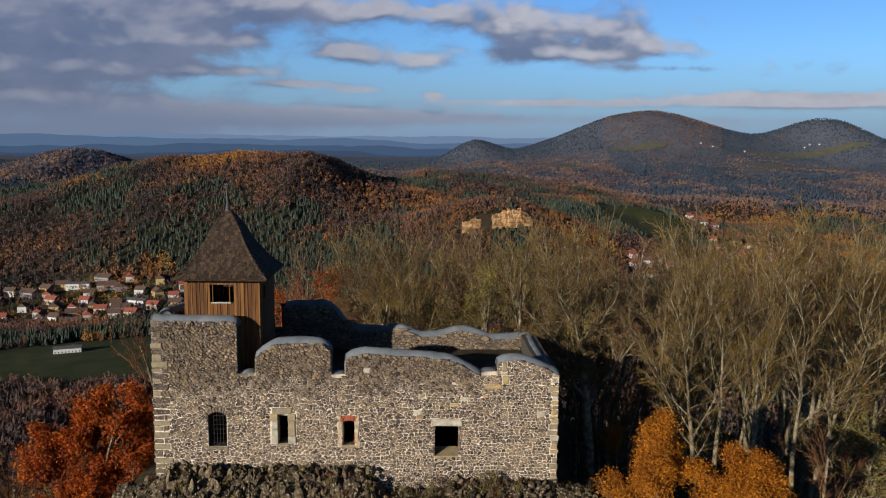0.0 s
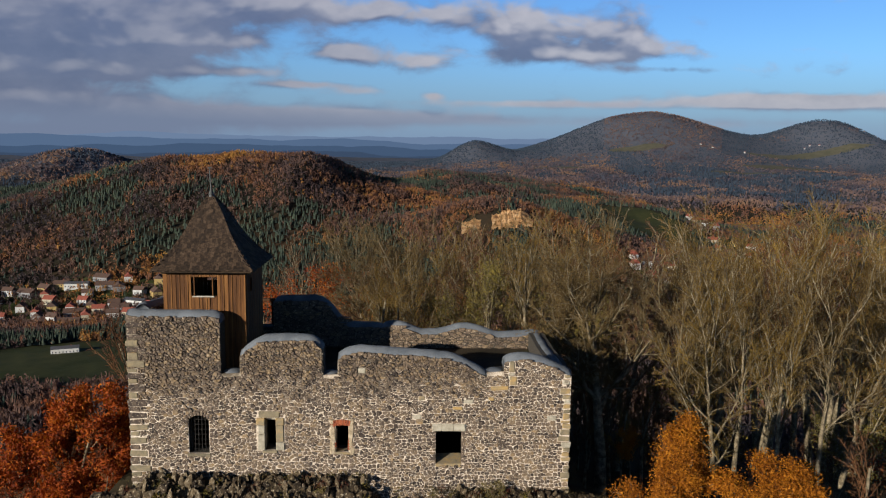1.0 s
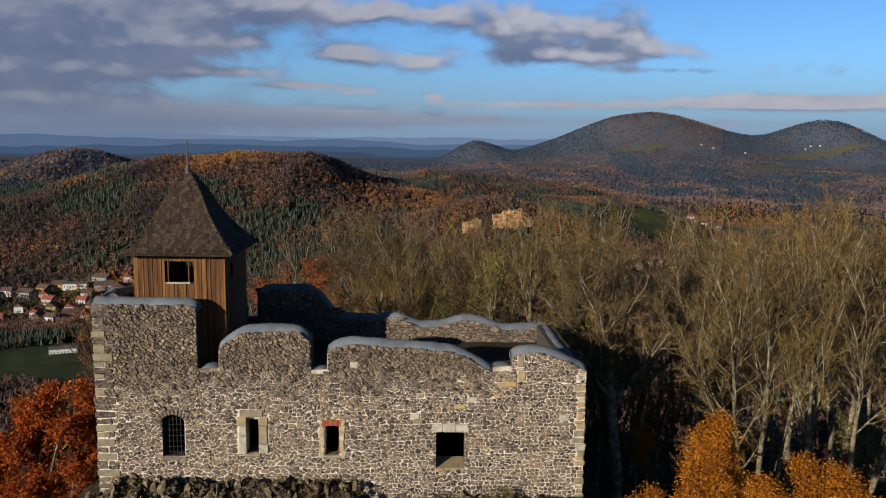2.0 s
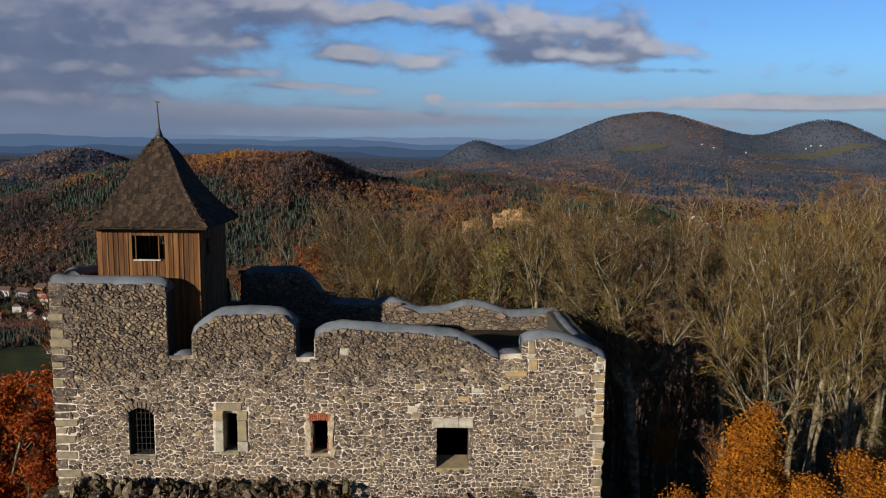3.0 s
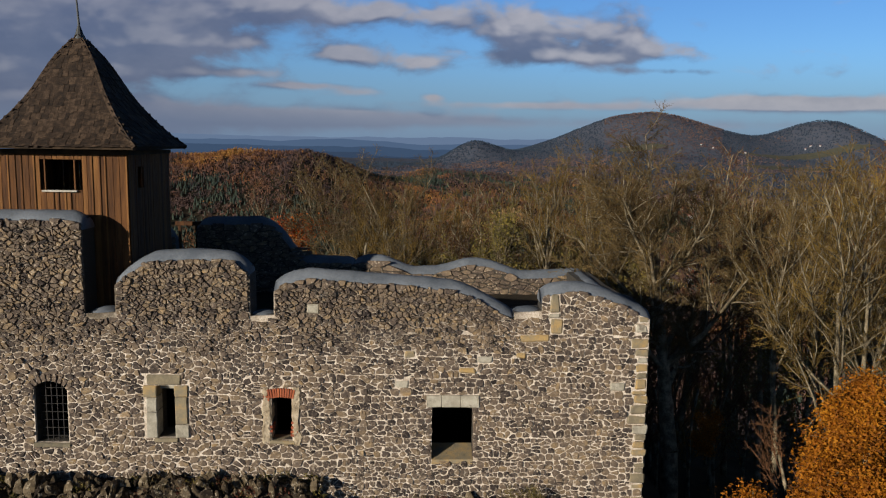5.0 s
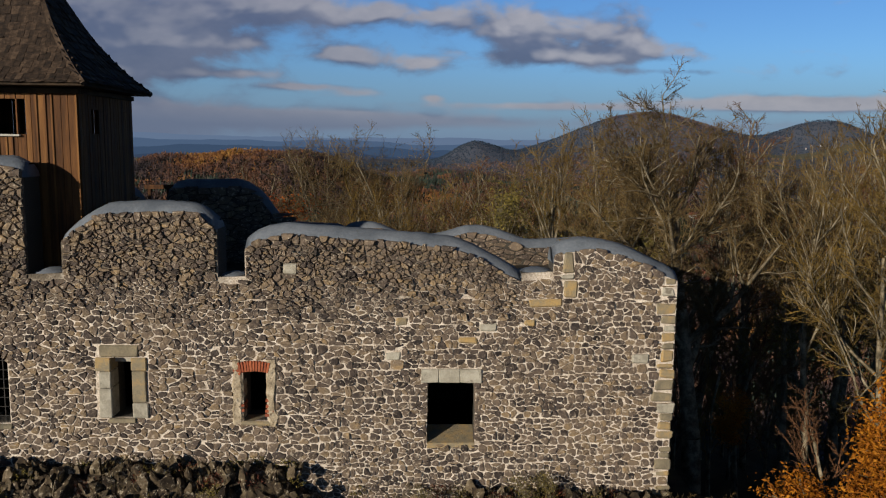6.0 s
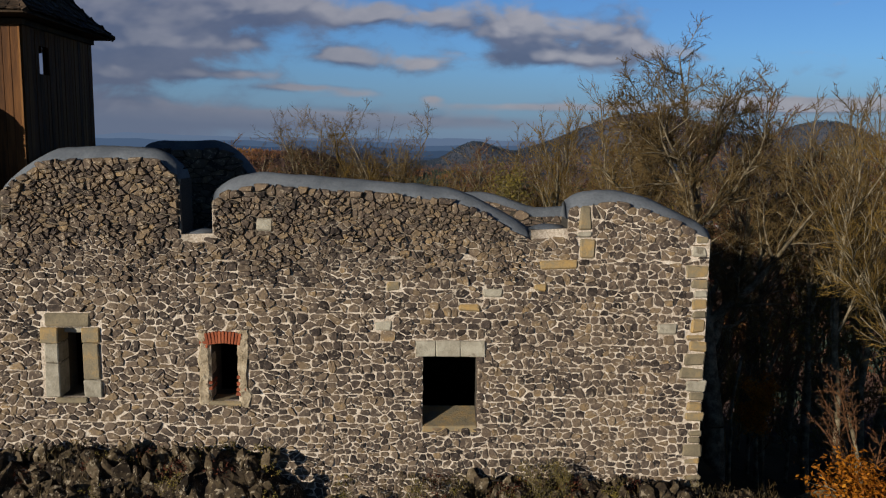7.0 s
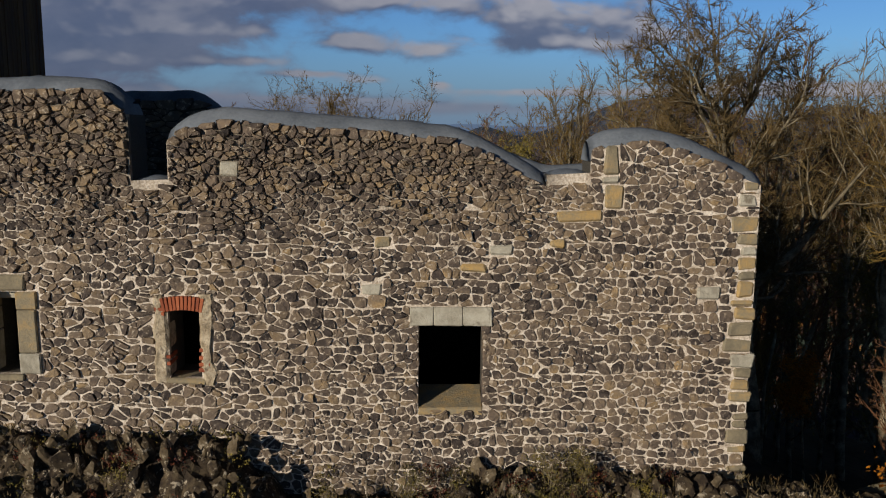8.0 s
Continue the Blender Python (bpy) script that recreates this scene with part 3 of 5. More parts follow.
def lay_stones(x0, x1, z0, tops, holes, rng, sizes, flat=2.1, lift=0.25, beds=None):
    """Rubble for a wall face: outlines cut back at the holes and below the top."""
    seeds = []
    z = z0
    while z < 9.7:
        rise = 0
        x = x0 - rng.uniform(0, 0.2)
        while x < x1 + 0.1:
            w, h, loose = sizes(x, z)
            rise = rise or h
            sx, sz = x + rng.normal(0, 0.25 * loose * w), z + 0.05 * math.sin(1.7 * x + 2.3 * z) + rng.normal(0, (0.06 + 0.36 * loose) * h)
            x += w * rng.choice([0.5, 0.75, 0.95, 1.15, 1.4, 1.8], p=[0.12, 0.2, 0.26, 0.22, 0.14, 0.06])
            if rng.rand() < 0.05:
                continue
            if rng.rand() < 0.12 + 0.3 * loose:
                seeds_extra = (sx + rng.uniform(-0.5, 0.5) * w, sz + rng.choice([-0.5, 0.5]) * h)
                if x0 < seeds_extra[0] < x1 and seeds_extra[1] < top_at(tops, seeds_extra[0]) - lift - 0.04 and not any(a < seeds_extra[0] < b and c < seeds_extra[1] < d for a, b, c, d in holes):
                    seeds.append(seeds_extra)
            if x0 < sx < x1 and sz > z0 - 0.1 and sz < top_at(tops, sx) - lift - 0.04 and not any(a < sx < b and c < sz < d for a, b, c, d in holes):
                seeds.append((sx, sz))
        z += rise * rng.uniform(0.88, 1.12)
    out = []
    course = [beds(*q) for q in seeds] if beds else None
    course = course and [c and c[2] for c in course]
    for (sx, sz), poly in zip(seeds, cells(seeds, flat, 0.75, course)):
        poly = clip(clip(poly, -1, 0, -x0), 1, 0, x1)
        for a, b, c, d in holes:
            gaps = ((a - sx, 1, 0, a), (sx - b, -1, 0, -b), (c - sz, 0, 1, c), (sz - d, 0, -1, -d))
            g = max(gaps, key=lambda q: q[0])
            if g[0] > -1e-6 and len(poly) > 2 and g[0] < 0.8:
                poly = clip(poly, *g[1:])
        level = beds(sx, sz) if beds else None
        if level and len(poly) > 2:
            low = clip(poly, 0, -1, -level[0])
            low = clip(low, 0, 1, level[1]) if len(low) > 2 else low
            poly = low if len(low) > 2 else poly
        e = 0.08
        ta, tb = top_at(tops, sx - e), top_at(tops, sx + e)
        if abs(ta - tb) > 0.25:
            ta = tb = top_at(tops, sx)
        k = (tb - ta) / (2 * e)
        if len(poly) > 2:
            poly = clip(poly, -k, 1, top_at(tops, sx) - lift + rng.uniform(-0.02, 0.05) - k * sx)
        if len(poly) > 2:
            out.append(((sx, sz), poly))
    return out


def stone_mesh(poly, centre, rng, gap, proud, y, tone, worn=0.0):
    """One stone: a rounded, tilted, bulging piece that stands out of the mortar. worn: how far its corners are rounded. Returns corners and triangles."""
    m = len(poly)
    turn = 1.0 if sum(poly[i][0] * poly[(i + 1) % m][1] - poly[(i + 1) % m][0] * poly[i][1] for i in range(m)) > 0 else -1.0
    shrunk = poly
    for i in range(m):
        (ax, az), (bx, bz) = poly[i], poly[(i + 1) % m]
        ln = math.hypot(bx - ax, bz - az)
        if ln > 1e-5:
            nx, nz = turn * (bz - az) / ln, -turn * (bx - ax) / ln
            shrunk = clip(shrunk, nx, nz, nx * ax + nz * az - gap * rng.uniform(0.5, 1.5))
    p = np.array(shrunk if len(shrunk) > 2 else poly)
    c = p.mean(0)
    size = np.hypot(*(p - c).T).mean()
    q = []
    for i in range(len(p)):
        a, b = p[i], p[(i + 1) % len(p)]
        t = rng.uniform(0.05, 0.18) + 0.12 * worn
        q += [a + (b - a) * t, a + (b - a) * (1 - t)]
    q = np.array(q)
    k = 0.05 + 0.07 * worn
    q = q * (1 - 2 * k) + (np.roll(q, 1, 0) + np.roll(q, -1, 0)) * k + rng.normal(0, 0.007, (len(q), 2))
    n = len(q)
    tilt = rng.normal(0, 0.16 if proud > 0.03 else 0.05, 2)
    f = c + (q - c) * rng.uniform(0.72, 0.86)
    s = c + (q - c) * rng.uniform(0.93, 0.98)
    depth = proud * (0.75 + 0.5 * rng.rand())
    back = np.column_stack([q[:, 0], np.full(n, y + 0.004), q[:, 1]])
    side = np.column_stack([s[:, 0], y - depth * 0.6 + (s - c) @ tilt + rng.normal(0, 0.005, n), s[:, 1]])
    front = np.column_stack([f[:, 0], y - depth * 0.95 + (f - c) @ tilt + rng.normal(0, 0.10 * depth + 0.004, n), f[:, 1]])
    mid = np.array([[c[0] + rng.normal(0, 0.15) * size, y - depth, c[1] + rng.normal(0, 0.15) * size]])
    v = np.concatenate([back, side, front, mid])
    i = np.arange(n)
    j = (i + 1) % n
    tri = np.concatenate([np.stack([i, j, n + j], 1), np.stack([i, n + j, n + i], 1), np.stack([n + i, n + j, 2 * n + j], 1), np.stack([n + i, 2 * n + j, 2 * n + i], 1),
                          np.stack([2 * n + i, 2 * n + j, np.full(n, 3 * n)], 1)])
    return v, tri, np.full(len(v), tone)


def joined(pieces):
    vs, fs, ts, base = [], [], [], 0
    for v, f, t in pieces:
        vs.append(v)
        fs.append(f + base)
        ts.append(t)
        base += len(v)
    return np.concatenate(vs), np.concatenate(fs), np.concatenate(ts)


# dressed blocks in the rubble: x, z, width, height, which stone, tone
DRESSED = [
    (0.95, 5.46, 0.42, 0.20, 1, 0.5), (0.48, 5.17, 0.46, 0.18, 0, 0.95), (-1.08, 5.60, 0.32, 0.20, 0, 0.8), (-1.30, 4.78, 0.40, 0.20, 1, 0.4),
    (2.30, 6.08, 0.80, 0.19, 0, 0.9), (2.88, 6.40, 0.34, 0.42, 0, 0.8), (2.82, 7.02, 0.26, 0.52, 0, 0.45), (2.80, 6.70, 0.30, 0.14, 1, 0.2),
    (4.60, 4.74, 0.40, 0.24, 1, 0.5), (1.93, 5.60, 0.30, 0.15, 0, 0.75), (-3.70, 6.85, 0.36, 0.26, 1, 0.1),
]


def south_wall():
    rng = np.random.RandomState(7)
    wall = tagged(new("wall_south"), "ruined castle wall of dark basalt rubble in pale mortar", "castle wall", kind="structure")
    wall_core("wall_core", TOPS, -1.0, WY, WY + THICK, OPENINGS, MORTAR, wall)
    for k, sec in enumerate(TOPS):
        part("coping", coping(sec, WY, WY + THICK, 40 + k, 0.34 if sec[0][1] > 7.0 and k % 2 == 0 else 0.12), CAP, wall, "smooth grey mortar coping")
    holes = [(a - 0.01, b + 0.01, c - 0.01, d + (0.14 if i == 0 else 0.0)) for i, (a, b, c, d) in enumerate(OPENINGS)]
    holes += [(-8.27, -7.90, 3.23, 4.72), (-7.42, -7.04, 3.23, 4.72), (-8.22, -7.25, 4.70, 5.02), (-5.05, -4.82, 3.2, 4.6), (-4.28, -4.06, 3.1, 4.62), (-4.95, -4.2, 4.38, 4.65), (-0.62, 0.82, 4.13, 4.48)]
    holes += [(sec[0][0] - 0.02, sec[-1][0] + 0.02, sec[0][1] - 0.16, 12.0) for sec in TOPS[1::2]]
    blocks = []
    for x, z, w, h, kind, tone in DRESSED:
        blocks.append((x - w / 2, x + w / 2, z - h / 2, z + h / 2, kind, tone))
    # corner blocks
    z, k = 0.9, 0
    while z < 9.1:
        h = rng.uniform(0.22, 0.36)
        w = rng.uniform(0.62, 0.86) if k % 2 else rng.uniform(0.34, 0.52)
        blocks.append((X0 - 0.04 + rng.uniform(-0.03, 0.03), X0 + w, z, z + h - 0.03, 2, rng.uniform(0.25, 0.8)))
        z, k = z + h, k + 1
    z, k = 1.3, 0
    while z < 6.65:
        h = rng.uniform(0.14, 0.32)
        w = rng.uniform(0.42, 0.66) if rng.rand() < 0.3 else rng.uniform(0.24, 0.38)
        if rng.rand() < 0.86:
            blocks.append((X1 - w, X1 + 0.09 - 0.02 * (z - 1.3) + rng.uniform(-0.045, 0.03), z, z + h - 0.02, 0 if rng.rand() < 0.72 else 1, rng.choice([0.25, 0.5, 0.7, 0.95])))
        z, k = z + h, k + 1
    holes += [(a, b, c, d) for a, b, c, d, _, _ in blocks]

    def sizes(x, z):
        if z > 5.75 and x < 2.2:
            return 0.150, 0.135, 0.8
        if x > -0.3 and z < 6.9:
            return 0.175, 0.125, 0.18
        if z < 2.6 and x > -3:
            return 0.160, 0.115, 0.28
        if z < 5.2 and x < -2.5:
            return 0.215, 0.155, 0.50
        return 0.195, 0.145, 0.38

    def beds(x, z):
        """The level beds of mortar between which a stone lies; none in the upper courses."""
        if z > 6.2 or x < -9.0 or (x < -5.5 and z > 4.9):
            return None
        def bed(q):
            return 0.35 + 0.58 * q + 0.06 * math.sin(x * 0.9 + 2.1 * q) + 0.035 * math.sin(3.3 * x + 4.0 * q)

        k = math.floor((z - 0.35) / 0.58)
        k += 1 if z >= bed(k + 1) else -1 if z < bed(k) else 0
        return bed(k), bed(k + 1), k

    laid = lay_stones(X0 + 0.02, X1 - 0.01, 0.6, TOPS, holes, rng, sizes, 1.3, 0.25, beds)
    single, rest = [], []
    for (sx, sz), poly in laid:
        patch = float(fnoise(np.array(sx * 0.55), np.array(sz * 0.8), 23))
        old = sz + 3.0 * (patch - 0.5) + rng.uniform(-0.5, 0.5) > (6.0 if sx < 1.6 else 9.0)
        gap = rng.uniform(0.002, 0.010) if old else rng.uniform(0.003, 0.010) + (0.002 if sz < 3.4 else 0)
        proud = rng.uniform(0.030, 0.095) if old else rng.uniform(0.016, 0.042)
        tone = float(np.clip(rng.normal(0.52 if old else 0.44, 0.27) + 0.5 * (patch - 0.5), 0.02, 0.92))
        if rng.rand() < 0.035:
            tone = rng.uniform(0.8, 1.0)
        piece = stone_mesh(poly, (sx, sz), rng, gap, proud, WY, tone, 0.2 if old else 0.55)
        (single if (-1.1 < sx < 3.2 and 2.3 < sz < 5.2 and len(single) < 300) else rest).append(piece)
    for v, f, t in single:
        part("stone", mesh_of("stone", v, f, t), BASALT, wall)
    tagged(part("rubble_stones", mesh_of("rubble_stones", *joined(rest)), BASALT, wall, "rough dark basalt rubble stones"), kind="stuff")
    shake = random.Random(17)
    for a, b, c, d, kind, tone in blocks:
        bm = slab(bmesh.new(), a + 0.008, b - 0.008, WY - rng.uniform(0.025, 0.055), WY + 0.2, c + 0.008, d - 0.008, bevel=0.036, jitter=0.03, rng=shake)
        ob = part("corner_block" if kind == 2 or b > X1 - 0.1 else "dressed_block", bm, (SANDSTONE, LIMESTONE, SANDSTONE if shake.random() < 0.35 else BASALT)[kind], wall)
        with_tone(ob.data, tone * (0.5 if kind == 2 else 1))
    return wall


south_wall()


def window_grille():
    """The barred opening with its arched head."""
    o = OPENINGS[0]
    win = tagged(new("window_1"), "small arched opening closed with an iron grille", "window", kind="structure")
    y = WY + 0.22
    for i in range(6):
        x = o[0] + (i + 0.5) * (o[1] - o[0]) / 6
        block("bar", (x - 0.012, x + 0.012, y - 0.012, y + 0.012, o[2], arch_top(o, x)), IRON, win, "", 0.003)
    for i in range(7):
        z = o[2] + 0.12 + i * 0.225
        block("cross_bar", (o[0], o[1], y - 0.016, y + 0.008, z - 0.009, z + 0.009), IRON, win, "", 0.003)
    n = 9
    for i in range(n):                                  # arch stones
        t = math.pi * (0.16 + 0.68 * (i + 0.5) / n)
        x, z = (o[0] + o[1]) / 2 - 0.62 * math.cos(t), o[3] - 0.32 + 0.56 * math.sin(t)
        bm = slab(bmesh.new(), -0.05, 0.05, -0.05, 0.1, -0.1, 0.1, 0.012, 0.008)
        bm.transform(pose(x, WY - 0.0, z, 0, math.degrees(math.pi / 2 - t) * -0.75, 0))
        with_tone(part("arch_stone", bm, BASALT, win).data, 0.35 + 0.2 * random.random())
    block("sill", (o[0] - 0.05, o[1] + 0.05, WY - 0.06, WY + 0.5, o[2] - 0.13, o[2] - 0.002), SANDSTONE, win, "rough sandstone sill", 0.02, 0.01)


def window_jambs():
    o = OPENINGS[1]
    win = tagged(new("window_2"), "narrow window with dressed sandstone jambs and lintel", "window", kind="structure")
    for x0, x1, z0, z1, mat, tone in ((-8.20, -7.90, 3.24, 3.95, LIMESTONE, 0.5), (-8.18, -7.90, 3.96, 4.36, LIMESTONE, 0.3), (-8.27, -7.90, 4.37, 4.70, SANDSTONE, 0.75),
                                      (-7.425, -7.05, 3.24, 3.60, LIMESTONE, 0.2), (-7.425, -7.09, 3.61, 4.38, SANDSTONE, 0.5), (-7.425, -7.07, 4.39, 4.70, SANDSTONE, 0.8)):
        ob = block("jamb_stone", (x0, x1, WY - 0.06, WY + 0.42, z0, z1), mat, win, "", 0.02, 0.008)
        with_tone(ob.data, tone)
    with_tone(block("lintel", (-8.17, -7.25, WY - 0.05, WY + 0.4, 4.71, 5.00), SANDSTONE, win, "weathered sandstone lintel", 0.03, 0.015).data, 0.25)
    with_tone(block("inner_lintel", (-7.925, -7.40, WY + 0.25, WY + 0.5, 4.53, 4.72), LIMESTONE, win, "white inner lintel", 0.012).data, 0.9)
    with_tone(block("sill", (-8.0, -7.35, WY - 0.07, WY + 0.5, 3.12, 3.225), SANDSTONE, win, "", 0.02, 0.01).data, 0.3)


def plaster_strip(inner, outer, z0, z1, seed):
    """A ragged strip of plaster beside an opening, lumpy on its face."""
    r = np.random.RandomState(seed)
    n, m = int((z1 - z0) / 0.055) + 2, 6
    z = np.linspace(z0, z1, n)
    a = inner + np.sign(inner - outer) * (fnoise(z * 5, z * 0 + seed, seed) - 0.5) * 0.09
    b = outer + (fnoise(z * 4, z * 0 + seed + 9, seed) - 0.5) * 0.20
    t = np.linspace(0, 1, m)
    x = a[:, None] + (b - a)[:, None] * t
    y = WY - 0.045 + (fnoise(x * 9, z[:, None] * 9 + 0 * x, seed + 2) - 0.5) * 0.07
    y[:, -1], y[:, 0] = WY + 0.01, WY + 0.0
    zz = z[:, None] + r.normal(0, 0.012, (n, m))
    front = np.stack([x, y, zz], -1).reshape(-1, 3)
    back = front + (0, 0.34, 0)
    i, j = np.meshgrid(np.arange(n - 1), np.arange(m - 1), indexing="ij")
    f = np.stack([i * m + j, i * m + j + 1, (i + 1) * m + j + 1, (i + 1) * m + j], -1).reshape(-1, 4)
    k = n * m
    edge = [(q * m, (q + 1) * m, (q + 1) * m + k, q * m + k) for q in range(n - 1)] + [(q * m + m - 1, q * m + m - 1 + k, (q + 1) * m + m - 1 + k, (q + 1) * m + m - 1) for q in range(n - 1)]
    ends = [(q, q + k, q + 1 + k, q + 1) for q in list(range(m - 1)) + list(range((n - 1) * m, n * m - 1))]
    return mesh_of("plaster_jamb", np.concatenate([front, back]), np.concatenate([f, f[:, ::-1] + k, np.array(edge + ends)]))


def window_brick():
    win = tagged(new("window_3"), "narrow window with red brick arch and crumbling plaster jambs", "window", kind="structure")
    for i in range(11):
        x = -4.90 + i * 0.067
        bm = slab(bmesh.new(), -0.027, 0.027, -0.06, 0.25, -0.125, 0.125, 0.006, 0.004)
        bm.transform(pose(x, WY, 4.52 - 0.004 * (i - 5) ** 2 * 0.4, 0, (i - 5) * 2.2, 0))
        with_tone(part("brick", bm, BRICK, win).data, random.random())
    rng = random.Random(3)
    for x0, x1, z in [(-4.86, -4.80, 3.52), (-4.87, -4.80, 3.40), (-4.30, -4.24, 3.64), (-4.30, -4.20, 3.50), (-4.31, -4.16, 3.38), (-4.32, -4.2, 3.28), (-5.02, -4.9, 4.37), (-4.99, -4.88, 4.29)]:
        with_tone(block("brick", (x0 - 0.03 * (x0 < -4.6), x1 + 0.05 * (x0 > -4.6), WY - 0.04, WY + 0.35, z, z + 0.068), BRICK, win, "", 0.007, 0.006).data, rng.random() * 0.8)
    for inner, outer, z0, z1, seed in ((-4.83, -5.10, 3.08, 4.40, 5), (-4.275, -4.03, 3.06, 4.68, 8), (-4.9, -5.06, 4.44, 4.66, 11)):
        part("plaster_jamb", plaster_strip(inner, outer, z0, z1, seed), PLASTER, win, "crumbling ochre plaster")
    with_tone(block("sill", (-4.9, -4.2, WY - 0.04, WY + 0.5, 3.06, 3.15), SANDSTONE, win, "worn sill of stone and brick", 0.025, 0.02).data, 0.6)


def window_lintel():
    o = OPENINGS[3]
    win = tagged(new("window_4"), "large square window opening under a cracked pale stone lintel", "window", kind="structure")
    for x0, x1 in ((-0.61, -0.205), (-0.195, 0.30), (0.31, 0.82)):
        with_tone(block("lintel", (x0, x1, WY - 0.055, WY + 0.45, 4.14, 4.47), LIMESTONE, win, "", 0.014, 0.008).data, 0.7)
    bm = bmesh.new()
    slab(bm, o[0], o[1], WY - 0.02, WY + 0.84, 2.5, 2.64, 0.02, 0.012)
    for q in bm.verts:
        if q.co.y > WY + 0.5 and q.co.z > 2.58:
            q.co.z += 0.16
    with_tone(part("sill", bm, SANDSTONE, win, "sloping worn stone sill").data, 0.7)
    z = o[2] + 0.1
    rng = random.Random(9)
    while z < 4.05:
        for side in (0, 1):
            h = rng.uniform(0.13, 0.2)
            x0, x1 = ((o[0] - 0.1, o[0] + rng.uniform(0.0, 0.03)), (o[1] - rng.uniform(0.0, 0.03), o[1] + 0.12))[side]
            with_tone(block("jamb_stone", (x0, x1, WY - 0.02, WY + 0.3, z, z + h - 0.02), BASALT, win, "", 0.02, 0.012).data, rng.uniform(0.2, 0.6))
        z += 0.165


window_grille()
window_jambs()
window_brick()
window_lintel()

NY = 45.5
NORTH = [[(-13.7, 9.3), (-12.6, 9.1), (-10.1, 8.2), (-9.75, 7.55)], [(-9.7, 6.9), (-9.05, 6.9)],
         [(-9.0, 8.30), (-8.7, 8.5), (-6.6, 8.52), (-6.1, 8.25), (-5.75, 7.85), (-5.4, 7.3), (-5.1, 7.14), (-4.2, 7.10), (-3.3, 7.08)],
         [(-3.25, 7.02), (-2.9, 7.16), (-2.3, 7.17), (-1.7, 6.95), (-1.2, 6.72), (-0.3, 6.74), (0.3, 6.90), (0.8, 7.04), (1.4, 7.06), (2.2, 6.85), (2.9, 6.60), (4.0, 6.64), (5.1, 6.74), (5.4, 6.5)]]


def other_walls():
    rng = np.random.RandomState(11)
    wall = tagged(new("wall_north"), "ruined rear castle wall with wavy mortar coping", "castle wall", kind="structure")
    wall_core("wall_core", NORTH, -3.0, NY, NY + 0.8, [], MORTAR, wall)
    for k, sec in enumerate(NORTH):
        part("coping", coping(sec, NY, NY + 0.8, 60 + k, 0.34), CAP, wall, "smooth grey mortar coping")
    laid = lay_stones(-13.6, 5.4, 5.6, NORTH, [(-9.75, -9.0, 6.7, 12.0)], rng, lambda x, z: (0.28, 0.22, 0.8), lift=0.25)
    bits = [stone_mesh(p, c, rng, 0.01, rng.uniform(0.03, 0.08), NY, float(np.clip(rng.normal(0.6, 0.15), 0, 1))) for c, p in laid]
    tagged(part("rubble_stones", mesh_of("rubble_stones", *joined(bits)), BASALT, wall, "rough brown rubble stones"), kind="stuff")
    for name, x, line in (("wall_west", X0, [(38.35, 9.6), (40.5, 9.35), (43.0, 9.2), (45.4, 9.35)]), ("wall_east", 4.55, [(38.35, 6.95), (39.3, 7.0), (40.6, 6.85), (42.4, 6.75), (44.0, 6.75), (45.4, 6.72)])):
        w = tagged(new(name), "ruined side wall of the castle with mortar coping", "castle wall", kind="structure")
        wall_core("wall_core", [line], -3.0, -0.8, 0.0, [], MORTAR, w)
        part("coping", coping(line, -0.8, 0.0, 71, 0.34), CAP, w, "smooth grey mortar coping")
        bits = []
        for (c, p) in lay_stones(38.35, 45.4, 1.0, [line], [], rng, lambda a, z: (0.30, 0.21, 0.4), lift=0.25):
            bits.append(stone_mesh(p, c, rng, 0.015, rng.uniform(0.02, 0.05), -0.8, float(np.clip(rng.normal(0.4, 0.15), 0, 1))))
        tagged(part("rubble_stones", mesh_of("rubble_stones", *joined(bits)), BASALT, w, "rough dark rubble stones"), kind="stuff")
        # run along y: local x -> world y, local y -> world -x
        w.matrix_basis = Matrix.Translation((x, 0, 0)) @ Matrix.Rotation(math.pi / 2, 4, "Z")
    # added floor: keeps skylight out below, so the window openings stay black
    floor = block("floor", (X0 + 0.9, 4.5, WY + THICK + 0.01, NY - 0.01, 5.55, 5.75), LITTER, None, "", 0.0)
    tagged(floor, "earth-covered floor added to close off the rooms below", "floor", kind="structure")


other_walls()

# ---- the wooden turret ----
TX0, TX1, TY0, TY1 = -12.42, -8.83, 38.48, 42.0
AX, AY = -10.66, 40.12
TZ, EAVE, APEX = 10.84, 11.03, 14.22


